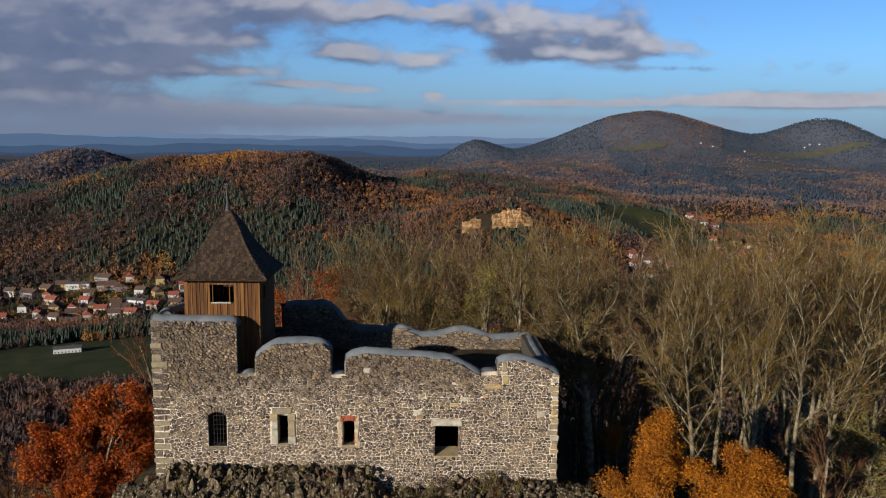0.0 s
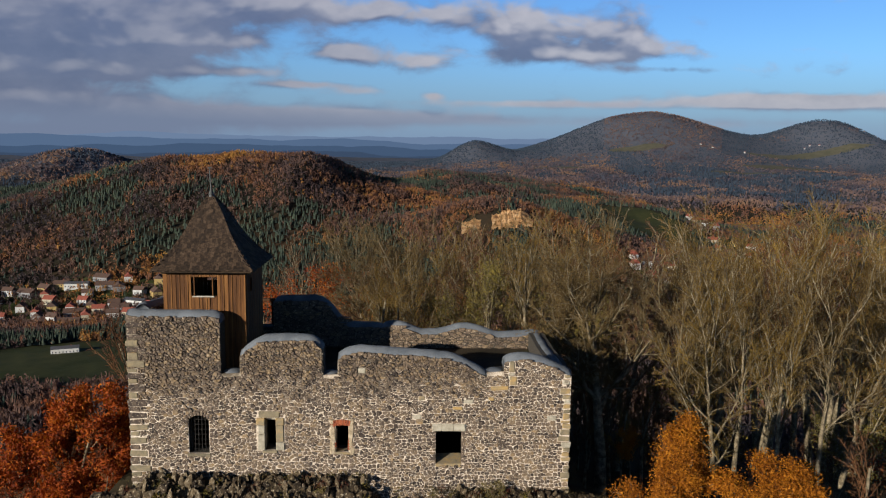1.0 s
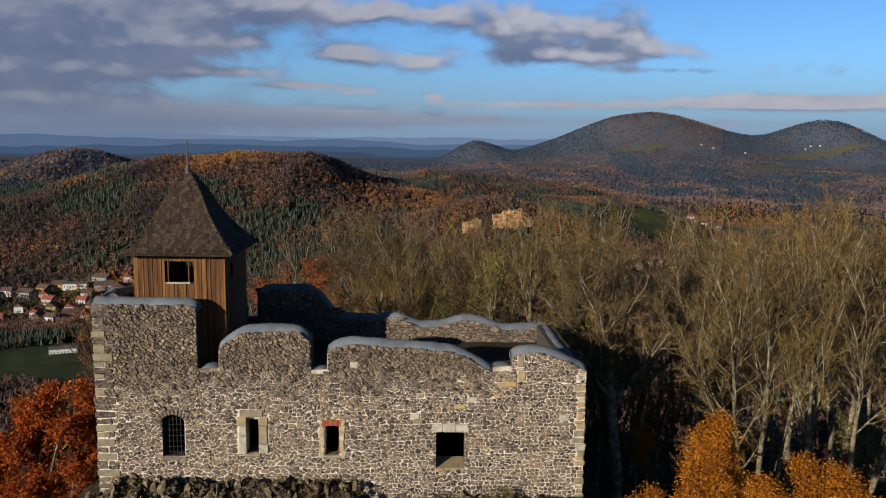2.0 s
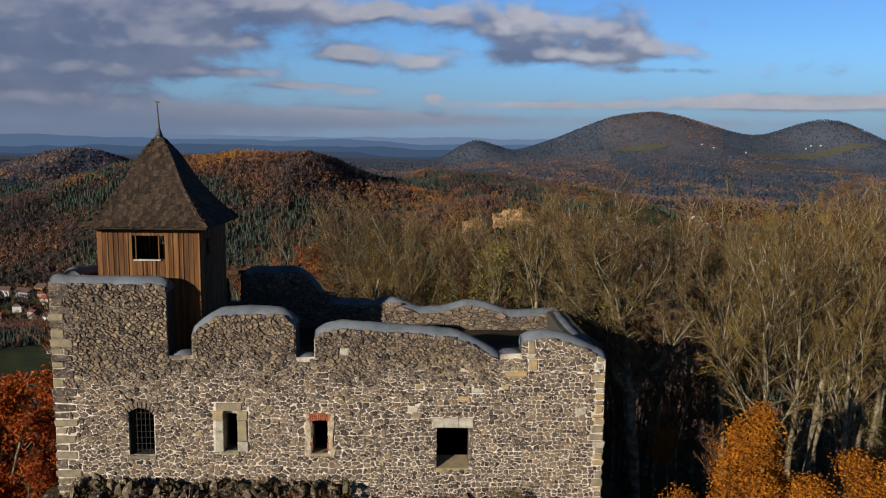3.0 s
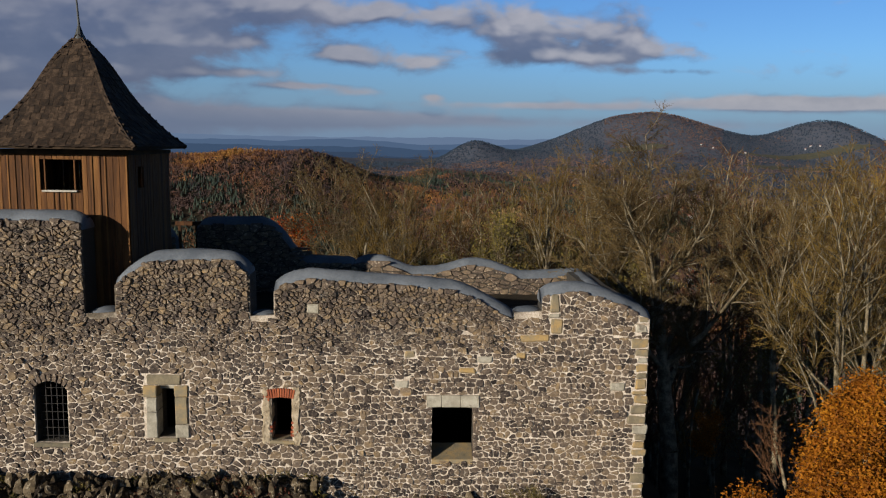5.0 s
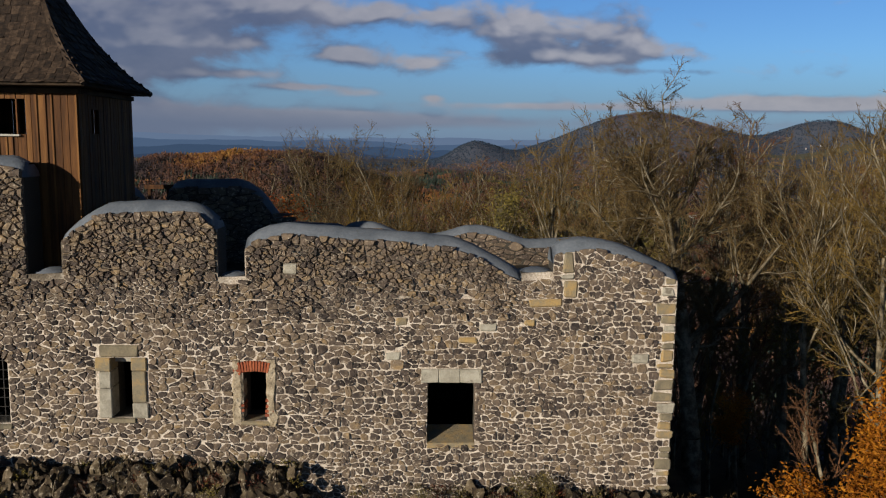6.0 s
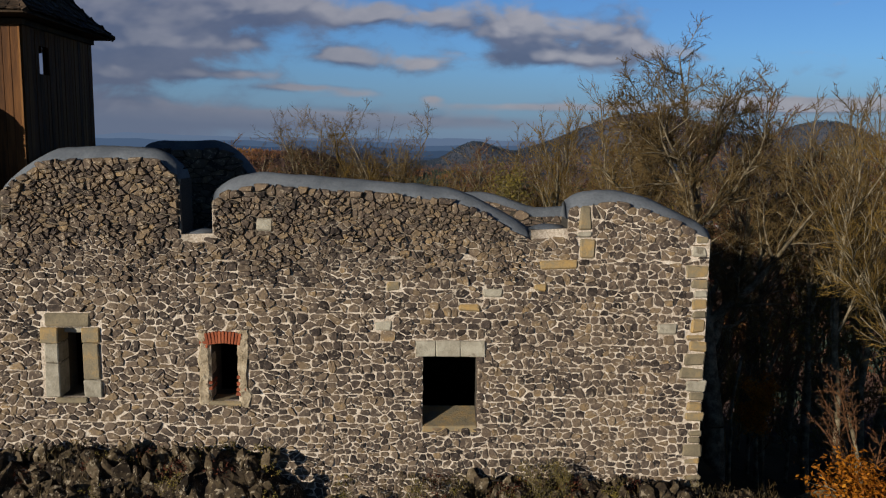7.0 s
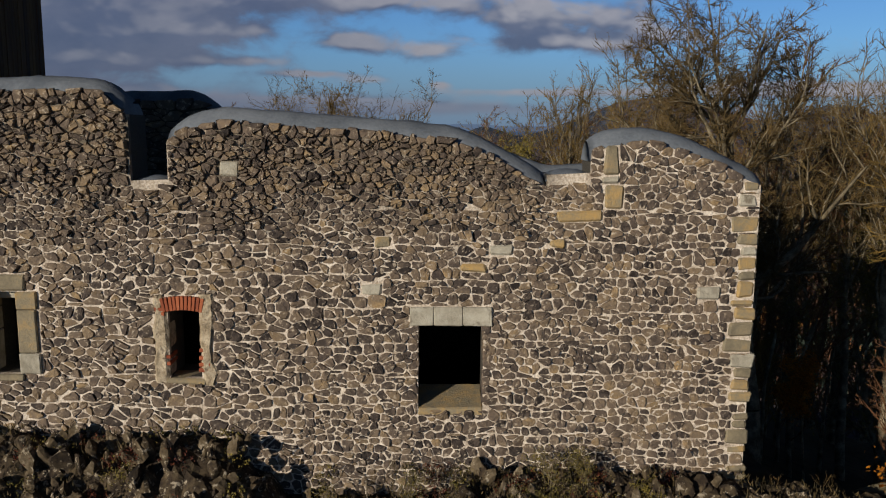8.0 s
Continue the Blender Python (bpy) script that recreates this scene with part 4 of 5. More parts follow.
def turret():
    rng = random.Random(5)
    top = tagged(new("wooden_turret"), "wooden watch turret with vertical boards and a steep shingled roof", "turret")
    top.location = (AX, AY, 5.75)
    shift = Matrix.Translation((-AX, -AY, -5.75))

    def own(name, bm, mat, label="", parent=None, tone=None):
        bm.transform(shift)
        ob = part(name, bm, mat, parent or top, label)
        if tone is not None:
            with_tone(ob.data, tone)
        return ob

    def board_run(a, b, fixed, along_x, gaps, out):
        x = a
        while x < b - 0.03:
            w = min(rng.uniform(0.13, 0.21), b - x)
            for z0, z1 in gaps(x, x + w):
                d = rng.uniform(0.0, 0.014)
                bm = bmesh.new()
                if along_x:
                    slab(bm, x + 0.004, x + w - 0.004, fixed - d * out, fixed + 0.03, z0, z1, 0.006)
                else:
                    slab(bm, fixed - 0.03, fixed + d * out, x + 0.004, x + w - 0.004, z0, z1, 0.006)
                own("board", bm, BOARD, tone=rng.random())
            if along_x and out > 0 and rng.random() < 0.55:
                bm = slab(bmesh.new(), x + w - 0.025, x + w + 0.02, fixed - 0.035, fixed - 0.012, 9.0 if (-11.15 < x + w < -10.2) else 6.0, 9.82 if (-11.15 < x + w < -10.2) else TZ - 0.02, 0.005)
                own("batten", bm, BOARD, tone=rng.random())
            x += w

    wx0, wx1, wz0, wz1 = -11.09, -10.24, 9.87, 10.70

    def front(a, b):
        return [(5.75, wz0), (wz1, TZ)] if b > wx0 + 0.02 and a < wx1 - 0.02 else [(5.75, TZ)]

    def rear(a, b):
        return [(5.75, 9.95), (10.62, TZ)] if b > -11.3 and a < -10.2 else [(5.75, TZ)]

    def side(a, b):
        return [(5.75, 9.9), (10.5, TZ)] if 39.2 < (a + b) / 2 < 39.7 else [(5.75, TZ)]

    board_run(TX0, TX1, TY0, True, front, 1)
    board_run(TX0, TX1, TY1, True, rear, -1)
    board_run(TY0 + 0.03, TY1, TX1, False, side, 1)
    board_run(TY0 + 0.03, TY1, TX0 + 0.03, False, lambda a, b: [(5.75, TZ)], -1)
    for x in (TX0 + 0.12, TX1 - 0.12):
        for y in (TY0 + 0.12, TY1 - 0.12):
            own("corner_post", slab(bmesh.new(), x - 0.07, x + 0.07, y - 0.07, y + 0.07, 5.75, TZ + 0.05, 0.01), DARKWOOD)
    own("deck", slab(bmesh.new(), TX0 + 0.05, TX1 - 0.05, TY0 + 0.05, TY1 - 0.05, 8.7, 8.76), DARKWOOD)
    for z0, z1 in ((wz0 - 0.05, wz0),):
        own("window_sill", slab(bmesh.new(), wx0 - 0.05, wx1 + 0.05, TY0 - 0.10, TY0 + 0.05, z0, z1, 0.008), PALEWOOD, "pale weathered window sill")
    for x in (wx0 + 0.005, wx1 - 0.045):
        own("window_post", slab(bmesh.new(), x, x + 0.04, TY0 - 0.03, TY0 + 0.05, wz0, wz1, 0.005), BOARD, tone=0.4)
    own("wall_plate", slab(bmesh.new(), TX0 - 0.06, TX1 + 0.06, TY0 - 0.06, TY0 + 0.1, TZ, TZ + 0.12, 0.01), DARKWOOD)
    own("wall_plate", slab(bmesh.new(), TX1 - 0.1, TX1 + 0.06, TY0 + 0.1, TY1 + 0.06, TZ, TZ + 0.12, 0.01), DARKWOOD)
    own("wall_plate", slab(bmesh.new(), TX0 - 0.06, TX0 + 0.1, TY0 + 0.1, TY1 + 0.06, TZ, TZ + 0.12, 0.01), DARKWOOD)
    own("wall_plate", slab(bmesh.new(), TX0 + 0.1, TX1 - 0.1, TY1 - 0.1, TY1 + 0.06, TZ, TZ + 0.12, 0.01), DARKWOOD)

    # roof: half widths by drop below the apex
    ks, ds = [0.0, 0.244, 0.467, 0.63, 0.80, 0.91, 1.0], [0.0, 0.235, 0.55, 0.72, 0.87, 0.945, 1.0]
    half = Vector(((-8.40 + 12.72) / 2, (42.40 - 37.85) / 2))
    cx, cy = (-8.40 - 12.72) / 2, (42.40 + 37.85) / 2

    def at(d, side_x, side_y):
        k = float(np.interp(d, ds, ks))
        ox, oy = AX + (cx - AX) * k, AY + (cy - AY) * k
        return Vector((ox + side_x * half.x * k, oy + side_y * half.y * k, APEX + (EAVE - APEX) * d))

    bm = bmesh.new()
    rings = [[bm.verts.new(at(max(d, 0.01), sx, sy) + Vector((0, 0, -0.04))) for sx, sy in ((-1, -1), (1, -1), (1, 1), (-1, 1))] for d in np.linspace(0.01, 1.0, 16)]
    for a, b in zip(rings, rings[1:]):
        for i in range(4):
            bm.faces.new((a[i], a[(i + 1) % 4], b[(i + 1) % 4], b[i]))
    bm.faces.new(rings[-1])
    bm.faces.new(rings[0])
    roof = own("roof", bm, DARKWOOD, "steep flared roof of weathered wooden shingles")
    variants = []
    for k in range(8):
        b = slab(bmesh.new(), -0.5, 0.5, 0.0, 1.0, 0.0, 1.0)
        for q in b.verts:
            q.co.x += rng.uniform(-0.05, 0.05)
            if q.co.y > 0.5:
                q.co.y += rng.uniform(-0.06, 0.06)
        me = bpy.data.meshes.new("shingle")
        b.to_mesh(me)
        b.free()
        with_tone(me, (k + 0.5) / 8)
        me.materials.append(SHINGLE)
        variants.append(me)
    rest, count = [], 0
    # rows from the eave up
    fine = np.linspace(0, 1, 400)
    pts = [at(f, 0, -1) for f in fine]
    run = np.concatenate([[0], np.cumsum([(b - a).length for a, b in zip(pts, pts[1:])])])
    rows = np.arange(0.34, run[-1] + 0.2, 0.235)
    for corner in (((-1, -1), (1, -1)), ((1, -1), (1, 1)), ((1, 1), (-1, 1)), ((-1, 1), (-1, -1))):
        front_side = corner[0] == (-1, -1) or corner[0] == (1, -1)
        for r in rows:
            lo, hi = np.interp(min(r, run[-1]), run, fine), np.interp(max(r - 0.36, 0.02), run, fine)
            a, b, c, e = at(lo, *corner[0]), at(lo, *corner[1]), at(hi, *corner[0]), at(hi, *corner[1])
            wide = (b - a).length
            across = (b - a).normalized()
            down = ((a + b) / 2 - (c + e) / 2)
            reach = down.length
            down = down.normalized()
            out = across.cross(down)
            if out.z < 0:
                out = -out
            x = rng.uniform(-0.08, 0.0)
            while x < wide:
                w = rng.uniform(0.10, 0.19)
                x0, x1 = max(x, -0.02), min(x + w, wide + 0.02)
                x += w
                if x1 - x0 < 0.04:
                    continue
                mid = a + across * ((x0 + x1) / 2) - down * reach + out * 0.005
                fan = ((x0 + x1) / 2 / wide - 0.5) * (wide - (e - c).length)
                axis_y = down
                lift = rng.uniform(0.04, 0.10)
                m = Matrix((across * (x1 - x0 - 0.006), axis_y * (reach + rng.uniform(-0.03, 0.03)) + out * lift * 0.8, out * 0.016)).transposed().to_4x4()
                m.translation = mid
                data = variants[rng.randrange(8)]
                edge = wide / 2 - abs((x0 + x1) / 2 - wide / 2) < (wide - (e - c).length) / 2
                if edge:
                    m = Matrix.Translation(across * (-0.09 if fan > 0 else 0.09)) @ m
                if front_side and count < 300:
                    ob = new("shingle", data)
                    ob.parent = roof
                    ob.matrix_basis = shift @ m
                    count += 1
                else:
                    rest.append((m, data))
    vs, fs, ts, base = [], [], [], 0
    for m, data in rest:
        co = np.zeros(len(data.vertices) * 3, dtype=np.float32)
        data.vertices.foreach_get("co", co)
        mm = np.array(shift @ m)
        co = co.reshape(-1, 3) @ mm[:3, :3].T + mm[:3, 3]
        vs.append(co)
        fs.append(np.array([list(p.vertices) for p in data.polygons]) + base)
        ts.append(np.full(len(co), rng.random()))
        base += len(co)
    tagged(part("shingles", mesh_of("shingles", np.concatenate(vs), np.concatenate(fs), np.concatenate(ts)), SHINGLE, roof), kind="stuff")
    for sx, sy in ((-1, -1), (1, -1), (1, 1), (-1, 1)):         # hip boards
        for d in np.arange(0.05, 1.0, 0.075):
            p, q = at(d, sx, sy), at(min(d + 0.09, 1.0), sx, sy)
            z = (q - p)
            y = Vector((-sy * sx, 1, 0)).normalized()
            b = slab(bmesh.new(), -0.075, 0.075, -0.075, 0.075, 0, z.length, 0.0)
            b.transform(Matrix.Translation(p + Vector((0, 0, 0.0))) @ z.to_track_quat("Z", "Y").to_matrix().to_4x4() @ Matrix.Rotation(math.pi / 4, 4, "Z") @ Matrix.Diagonal((0.75, 0.75, 1, 1)))
            own("hip_shingle", b, SHINGLE, "", roof, rng.uniform(0.5, 0.95))
    bm = bmesh.new()
    bmesh.ops.create_cone(bm, cap_ends=True, segments=10, radius1=0.17, radius2=0.045, depth=0.42, matrix=Matrix.Translation((AX, AY, APEX + 0.02)))
    own("roof_cap", bm, METAL, "grey sheet metal cap", roof)
    bm = bmesh.new()
    bmesh.ops.create_cone(bm, cap_ends=True, segments=8, radius1=0.04, radius2=0.022, depth=1.12, matrix=Matrix.Translation((AX - 0.02, AY, APEX + 0.62)) @ Matrix.Rotation(radians(-3), 4, "Y"))
    fin = own("finial", bm, METAL, "slender metal finial rod")
    bm = bmesh.new()
    slab(bm, AX - 0.12, AX + 0.05, AY - 0.01, AY + 0.01, APEX + 1.14, APEX + 1.20, 0.004)
    own("vane", bm, METAL, "", fin)


turret()


def lookout_rail():
    rail = tagged(new("timber_rail"), "weathered timber rail on the rear wall", "railing")
    rail.location = (-9.4, NY + 0.3, 6.9)
    for x in (-0.3, 0.32):
        block("post", (x - 0.05, x + 0.05, -0.05, 0.05, 0.0, 1.25), BOARD, rail, "", 0.008)
    block("beam", (-0.45, 0.5, -0.07, 0.07, 1.25, 1.40), BOARD, rail, "", 0.008)


lookout_rail()

# ---- trees ----


def tubes(segs, sides):
    """Tapered tubes for an array of segments: start, end, start radius, end radius."""
    s = np.array(segs, dtype=np.float64)
    p, q, ra, rb = s[:, 0:3], s[:, 3:6], s[:, 6], s[:, 7]
    d = q - p
    d /= np.maximum(np.linalg.norm(d, axis=1, keepdims=True), 1e-9)
    ref = np.where(np.abs(d[:, 2:3]) > 0.9, np.array([[1.0, 0, 0]]), np.array([[0, 0, 1.0]]))
    u = np.cross(d, ref)
    u /= np.maximum(np.linalg.norm(u, axis=1, keepdims=True), 1e-9)
    w = np.cross(d, u)
    a = np.arange(sides) * 2 * math.pi / sides
    ring = np.cos(a)[None, :, None] * u[:, None, :] + np.sin(a)[None, :, None] * w[:, None, :]
    v = np.concatenate([p[:, None, :] + ring * ra[:, None, None], q[:, None, :] + ring * rb[:, None, None]], 1)
    i = np.arange(sides)
    j = (i + 1) % sides
    f = np.stack([i, j, sides + j, sides + i], 1)
    f = (f[None] + (np.arange(len(s)) * 2 * sides)[:, None, None]).reshape(-1, 4)
    return v.reshape(-1, 3), f


def spikes(segs):
    """Thin three-sided twigs that end in a point."""
    s = np.array(segs, dtype=np.float64)
    p, q, ra = s[:, 0:3], s[:, 3:6] + (s[:, 3:6] - s[:, 0:3]) * 0.25, s[:, 6]
    d = q - p
    d /= np.maximum(np.linalg.norm(d, axis=1, keepdims=True), 1e-9)
    ref = np.where(np.abs(d[:, 2:3]) > 0.9, np.array([[1.0, 0, 0]]), np.array([[0, 0, 1.0]]))
    u = np.cross(d, ref)
    u /= np.maximum(np.linalg.norm(u, axis=1, keepdims=True), 1e-9)
    w = np.cross(d, u)
    a = np.arange(3) * 2 * math.pi / 3
    ring = np.cos(a)[None, :, None] * u[:, None, :] + np.sin(a)[None, :, None] * w[:, None, :]
    v = np.concatenate([p[:, None, :] + ring * ra[:, None, None], q[:, None, :]], 1)
    f = np.array([(0, 1, 3), (1, 2, 3), (2, 0, 3)])
    f = (f[None] + (np.arange(len(s)) * 4)[:, None, None]).reshape(-1, 3)
    return v.reshape(-1, 3), f


def unit(v):
    return v / max(np.linalg.norm(v), 1e-9)


def skeleton_tree(seed, tall, girth, fork=0.42, kids=(8, 6, 7, 5), spread=0.75, thick=1.0, lean=0.05, sweep=0.13, reach=0.50):
    """The limbs of a bare tree, level by level."""
    rng = np.random.RandomState(seed)
    levels = [[], [], [], [], []]
    tips = []
    count = (7, 5, 4, 2, 1)
    wander = (0.07, 0.15, 0.20, 0.25, 0.2)
    upward = (0.05, sweep, 0.6 * sweep, 0.03, 0.02)
    ratio = (reach, 0.52, 0.46, 0.46)
    floor_r = (0.06, 0.032, 0.016, 0.010, 0.008)

    def branch(p, d, length, r, lv, limb=-1):
        n = count[lv]
        for i in range(n):
            d = unit(d + rng.normal(0, wander[lv], 3) + np.array([0, 0, upward[lv]]))
            q = p + d * length / n
            ra, rb = r * (1 - 0.8 * i / n), r * (1 - 0.8 * (i + 1) / n)
            levels[lv].append((*p, *q, max(ra, floor_r[lv] * thick), max(rb, floor_r[lv] * thick * 0.7), limb))
            if lv < len(kids):
                frac = (i + 1) / n
                start = fork if lv == 0 else 0.22
                if frac > start:
                    k = kids[lv] / (n * (1 - start))
                    for _ in range(int(k) + (rng.rand() < k - int(k))):
                        side = unit(np.cross(d, rng.normal(0, 1, 3)))
                        ang = rng.uniform(0.6, 1.15) * spread
                        nd = unit(d * math.cos(ang) + side * math.sin(ang))
                        at = p + (q - p) * rng.rand()
                        if lv == 0:
                            limb += 1
                        branch(at, nd, length * ratio[lv] * rng.uniform(0.7, 1.15) * (1.15 - 0.45 * frac), max(ra * 0.55, floor_r[lv + 1] * min(thick, 1.0)), lv + 1, limb)
            p = q
        tips.append(tuple(p))

    branch(np.zeros(3), unit(np.array([rng.normal(0, lean), rng.normal(0, lean), 1.0])), tall * 0.80, girth, 0)
    low = [(0, 0, -1.5, 0, 0, 0.0, girth * 1.35, girth, -1)]
    return low + levels[0], levels[1], levels[2], levels[3], levels[4], tips


def bare_tree(name, seed, tall, girth, twig, label, split=False, **kw):
    """A leafless tree: a trunk, its limbs and a crown of fine twigs."""
    a, b, c, d, e, tips = skeleton_tree(seed, tall, girth, **kw)
    tree = tagged(new(name), label, "tree")
    part("trunk", mesh_of("trunk", *tubes(a, 8), smooth=True), BARK, tree)
    if split:
        for k in sorted({q[8] for q in b}):
            part("limb", mesh_of("limb", *tubes([q for q in b + c if q[8] == k], 4), smooth=True), BARK, tree)
        twigs = d + e
    else:
        twigs = b + c + d + e
    part("crown", mesh_of("crown", *spikes(twigs)), twig, tree, "fine leafless twigs")
    return tree, max(q[2] for q in tips)


def leaves(points, rng, size, spread, each):
    """Many small bent leaves scattered about the given points."""
    pts = np.repeat(np.array(points), each, 0)
    n = len(pts)
    pts = pts + rng.normal(0, spread, (n, 3))
    a = rng.normal(0, 1, (n, 3))
    a /= np.linalg.norm(a, axis=1, keepdims=True)
    b = np.cross(a, rng.normal(0, 1, (n, 3)))
    b /= np.linalg.norm(b, axis=1, keepdims=True)
    s = size * rng.uniform(0.6, 1.35, (n, 1))
    c = np.cross(a, b)
    v = np.stack([pts - a * s, pts + b * s * 0.5 + c * s * 0.15, pts + a * s, pts - b * s * 0.5 + c * s * 0.15], 1)
    f = np.array([(0, 1, 2), (0, 2, 3)])
    f = (f[None] + (np.arange(n) * 4)[:, None, None]).reshape(-1, 3)
    return v.reshape(-1, 3), f, np.repeat(rng.rand(n), 4)


def leafy_tree(name, seed, tall, girth, leaf, label, size=0.09, spread=0.2, each=7, thin=0.75, **kw):
    a, b, c, d, e, tips = skeleton_tree(seed, tall, girth, **{"sweep": 0.10, "reach": 0.60, **kw})
    rng = np.random.RandomState(seed + 500)
    tree = tagged(new(name), label, "tree")
    part("trunk", mesh_of("trunk", *tubes(a, 8), smooth=True), BARK, tree)
    for k in sorted({q[8] for q in b}):
        part("limb", mesh_of("limb", *tubes([q for q in b + c + d if q[8] == k], 4), smooth=True), BARK, tree)
    pts = [s[3:6] for s in e if rng.rand() < thin] + [s[3:6] for s in d if rng.rand() < thin * 0.7]
    part("crown", mesh_of("crown", *leaves(pts, rng, size, spread, each)), leaf, tree, "autumn leaves in loose clumps")
    return tree


def stand(tree, x, y, turn=0.0, size=1.0, z=None, squash=1.0):
    g = float(height(np.array(x), np.array(y))) if z is None else z
    return Matrix.Translation((x, y, g)) @ Matrix.Rotation(turn, 4, "Z") @ Matrix.Diagonal((size * squash, size * squash, size, 1))


def plant(tree, m, first):
    """Places the built tree the first time, then copies of it."""
    if tree.name in first:
        tree.matrix_basis = m
        first.discard(tree.name)
        return tree
    loc, rot, sc = m.decompose()
    ob = copy_thing(tree, m)
    ob.scale = sc
    return ob


OLIVE = "tall leafless tree with olive-brown twigs on the castle hill"
near = []
for k in range(6):
    near.append(bare_tree("bare_tree", 100 + k, 15.0, 0.24, (TWIG, TWIG_TAN, TWIG, TWIG_TAN, TWIG_RED, TWIG)[k], OLIVE, True, fork=(0.48, 0.54, 0.46, 0.58, 0.50, 0.6)[k],
                          kids=(9, 7, 7, 4), spread=(0.60, 0.68, 0.58, 0.74, 0.66, 0.60)[k], thick=1.15))
near.append(bare_tree("bare_tree", 117, 15.0, 0.20, TWIG_TAN, "slender leafless tree with a tall pale trunk", True, fork=0.6, kids=(9, 7, 7, 4), spread=0.62, thick=1.15))
near.append(bare_tree("bare_tree", 118, 15.0, 0.21, TWIG, "slender leafless tree with a tall pale trunk", True, fork=0.55, kids=(9, 7, 7, 4), spread=0.68, thick=1.15))
first = {t.name for t, _ in near}
for t, _ in near:
    tagged(t, group="bare trees on the castle hill")
rng = np.random.RandomState(21)
# x, y, kind, height of the top
spots = [(13.4, 46.4, 6, 11.3), (14.6, 43.6, 7, 11.8), (16.9, 47.7, 6, 11.5), (8.2, 59.0, 5, 12.0), (5.0, 77.5, 0, 10.2),
         (26.5, 57.0, 4, 12.5), (22.6, 55.9, 2, 12.4), (-10.3, 70.3, 4, 9.0), (7.0, 63.5, 2, 11.4), (19.0, 50.5, 7, 11.8), (21.0, 46.0, 6, 11.4), (15.4, 52.5, 6, 11.0),
         (12.0, 55.0, 4, 11.8), (17.6, 43.0, 2, 9.0), (24.0, 50.0, 7, 11.8), (29.0, 50.5, 6, 12.2)]
while len(spots) < 54:
    x, y = rng.uniform(-8, 62), rng.uniform(52, 105)
    if x < -3 and y > 85 or x > 14 + (y - 40) * 0.75 or (x < 6 and y < 64) or (0.228 < x / y < 0.318 and y > 58):
        continue
    if all(math.hypot(x - a[0], y - a[1]) > 3.6 for a in spots):
        spots.append((x, y, rng.randint(8), (9.0 if x < 8 else 10.4 + min(x - 8, 16) * 0.08) + rng.uniform(-2.2, 0.6)))
for x, y, k, top in spots:
    g = float(height(np.array(x), np.array(y)))
    size = (top - g) / near[k][1]
    plant(near[k][0], stand(near[k][0], x, y, rng.uniform(0, 6.28), size), first)

# the big ash behind the corner, and two round-crowned trees
ash, ash_top = bare_tree("ash_tree", 151, 14.0, 0.36, TWIG_TAN, "big old ash tree, leafless, with a thick pale trunk", True, fork=0.52, kids=(17, 9, 9, 8), spread=0.95, thick=0.9, lean=0.0, sweep=0.14, reach=0.42)
g = float(height(np.array(8.45), np.array(44.7)))
ash.matrix_basis = stand(ash, 8.45, 44.7, 1.0, (13.2 - g) / ash_top)
for seed, x, y, top in ((152, -2.0, 72.0, 11.2), (153, -5.6, 71.0, 10.8)):
    t, tip = bare_tree("round_bare_tree", seed, 13.0, 0.22, TWIG_TAN, "leafless tree with a round open crown behind the castle", True, fork=0.3, kids=(16, 9, 8, 6), spread=1.0, thick=0.9, sweep=0.16, reach=0.72)
    t.matrix_basis = stand(t, x, y, 0.5, (top - float(height(np.array(x), np.array(y)))) / tip)

# lower scrub and small trees on the slopes
small = [bare_tree("small_bare_tree", 140 + k, 7.0, 0.10, (TWIG, TWIG_RED, TWIG_RED)[k], "small leafless tree with brown twigs on the slope", fork=0.15,
                   kids=(8, 5, 5, 3), spread=0.7, thick=1.1)[0] for k in range(3)]
first = {t.name for t in small}
for t in small:
    tagged(t, group="small trees on the slopes")
n = 0
while n < 45:
    x, y = rng.uniform(-46, -16), rng.uniform(30, 75)
    if abs(x) < 14 + (y - 14) * 0.5 and y > 41:
        k = rng.randint(1, 3)
        plant(small[k], stand(small[k], x, y, rng.uniform(0, 6.28), rng.uniform(0.7, 1.3)), first)
        n += 1
n = 0
while n < 90:
    x, y = rng.uniform(-48, 46), rng.uniform(30, 92)
    if (x < 9 and y < 44) or (-16 < x < 9 and y < 52) or (x > 0 and y < 38 and x < 13) or abs(x) > 12 + (y - 14) * 0.62 or (-16 < x < 8 and y < 60 and rng.rand() < 0.6):
        continue
    k = rng.randint(3) if x > -12 else rng.randint(1, 3)
    plant(small[k], stand(small[k], x, y, rng.uniform(0, 6.28), rng.uniform(0.6, 1.25)), first)
    n += 1

for k in range(34):
    y = rng.uniform(42, 100)
    x = y * rng.uniform(-0.56, -0.43) if k % 3 else rng.uniform(-27, -21)
    y = y if k % 3 else rng.uniform(40, 50)
    t = small[rng.randint(1, 3)]
    plant(t, stand(t, x, y, rng.uniform(0, 6.28), rng.uniform(0.9, 1.5)), first)

for k in range(16):                                     # undergrowth in the castle's shade, added to darken the gaps between trunks
    t = small[rng.randint(3)]
    plant(t, stand(t, rng.uniform(8.5, 15.0), rng.uniform(49, 60), rng.uniform(0, 6.28), rng.uniform(0.8, 1.2)), first)

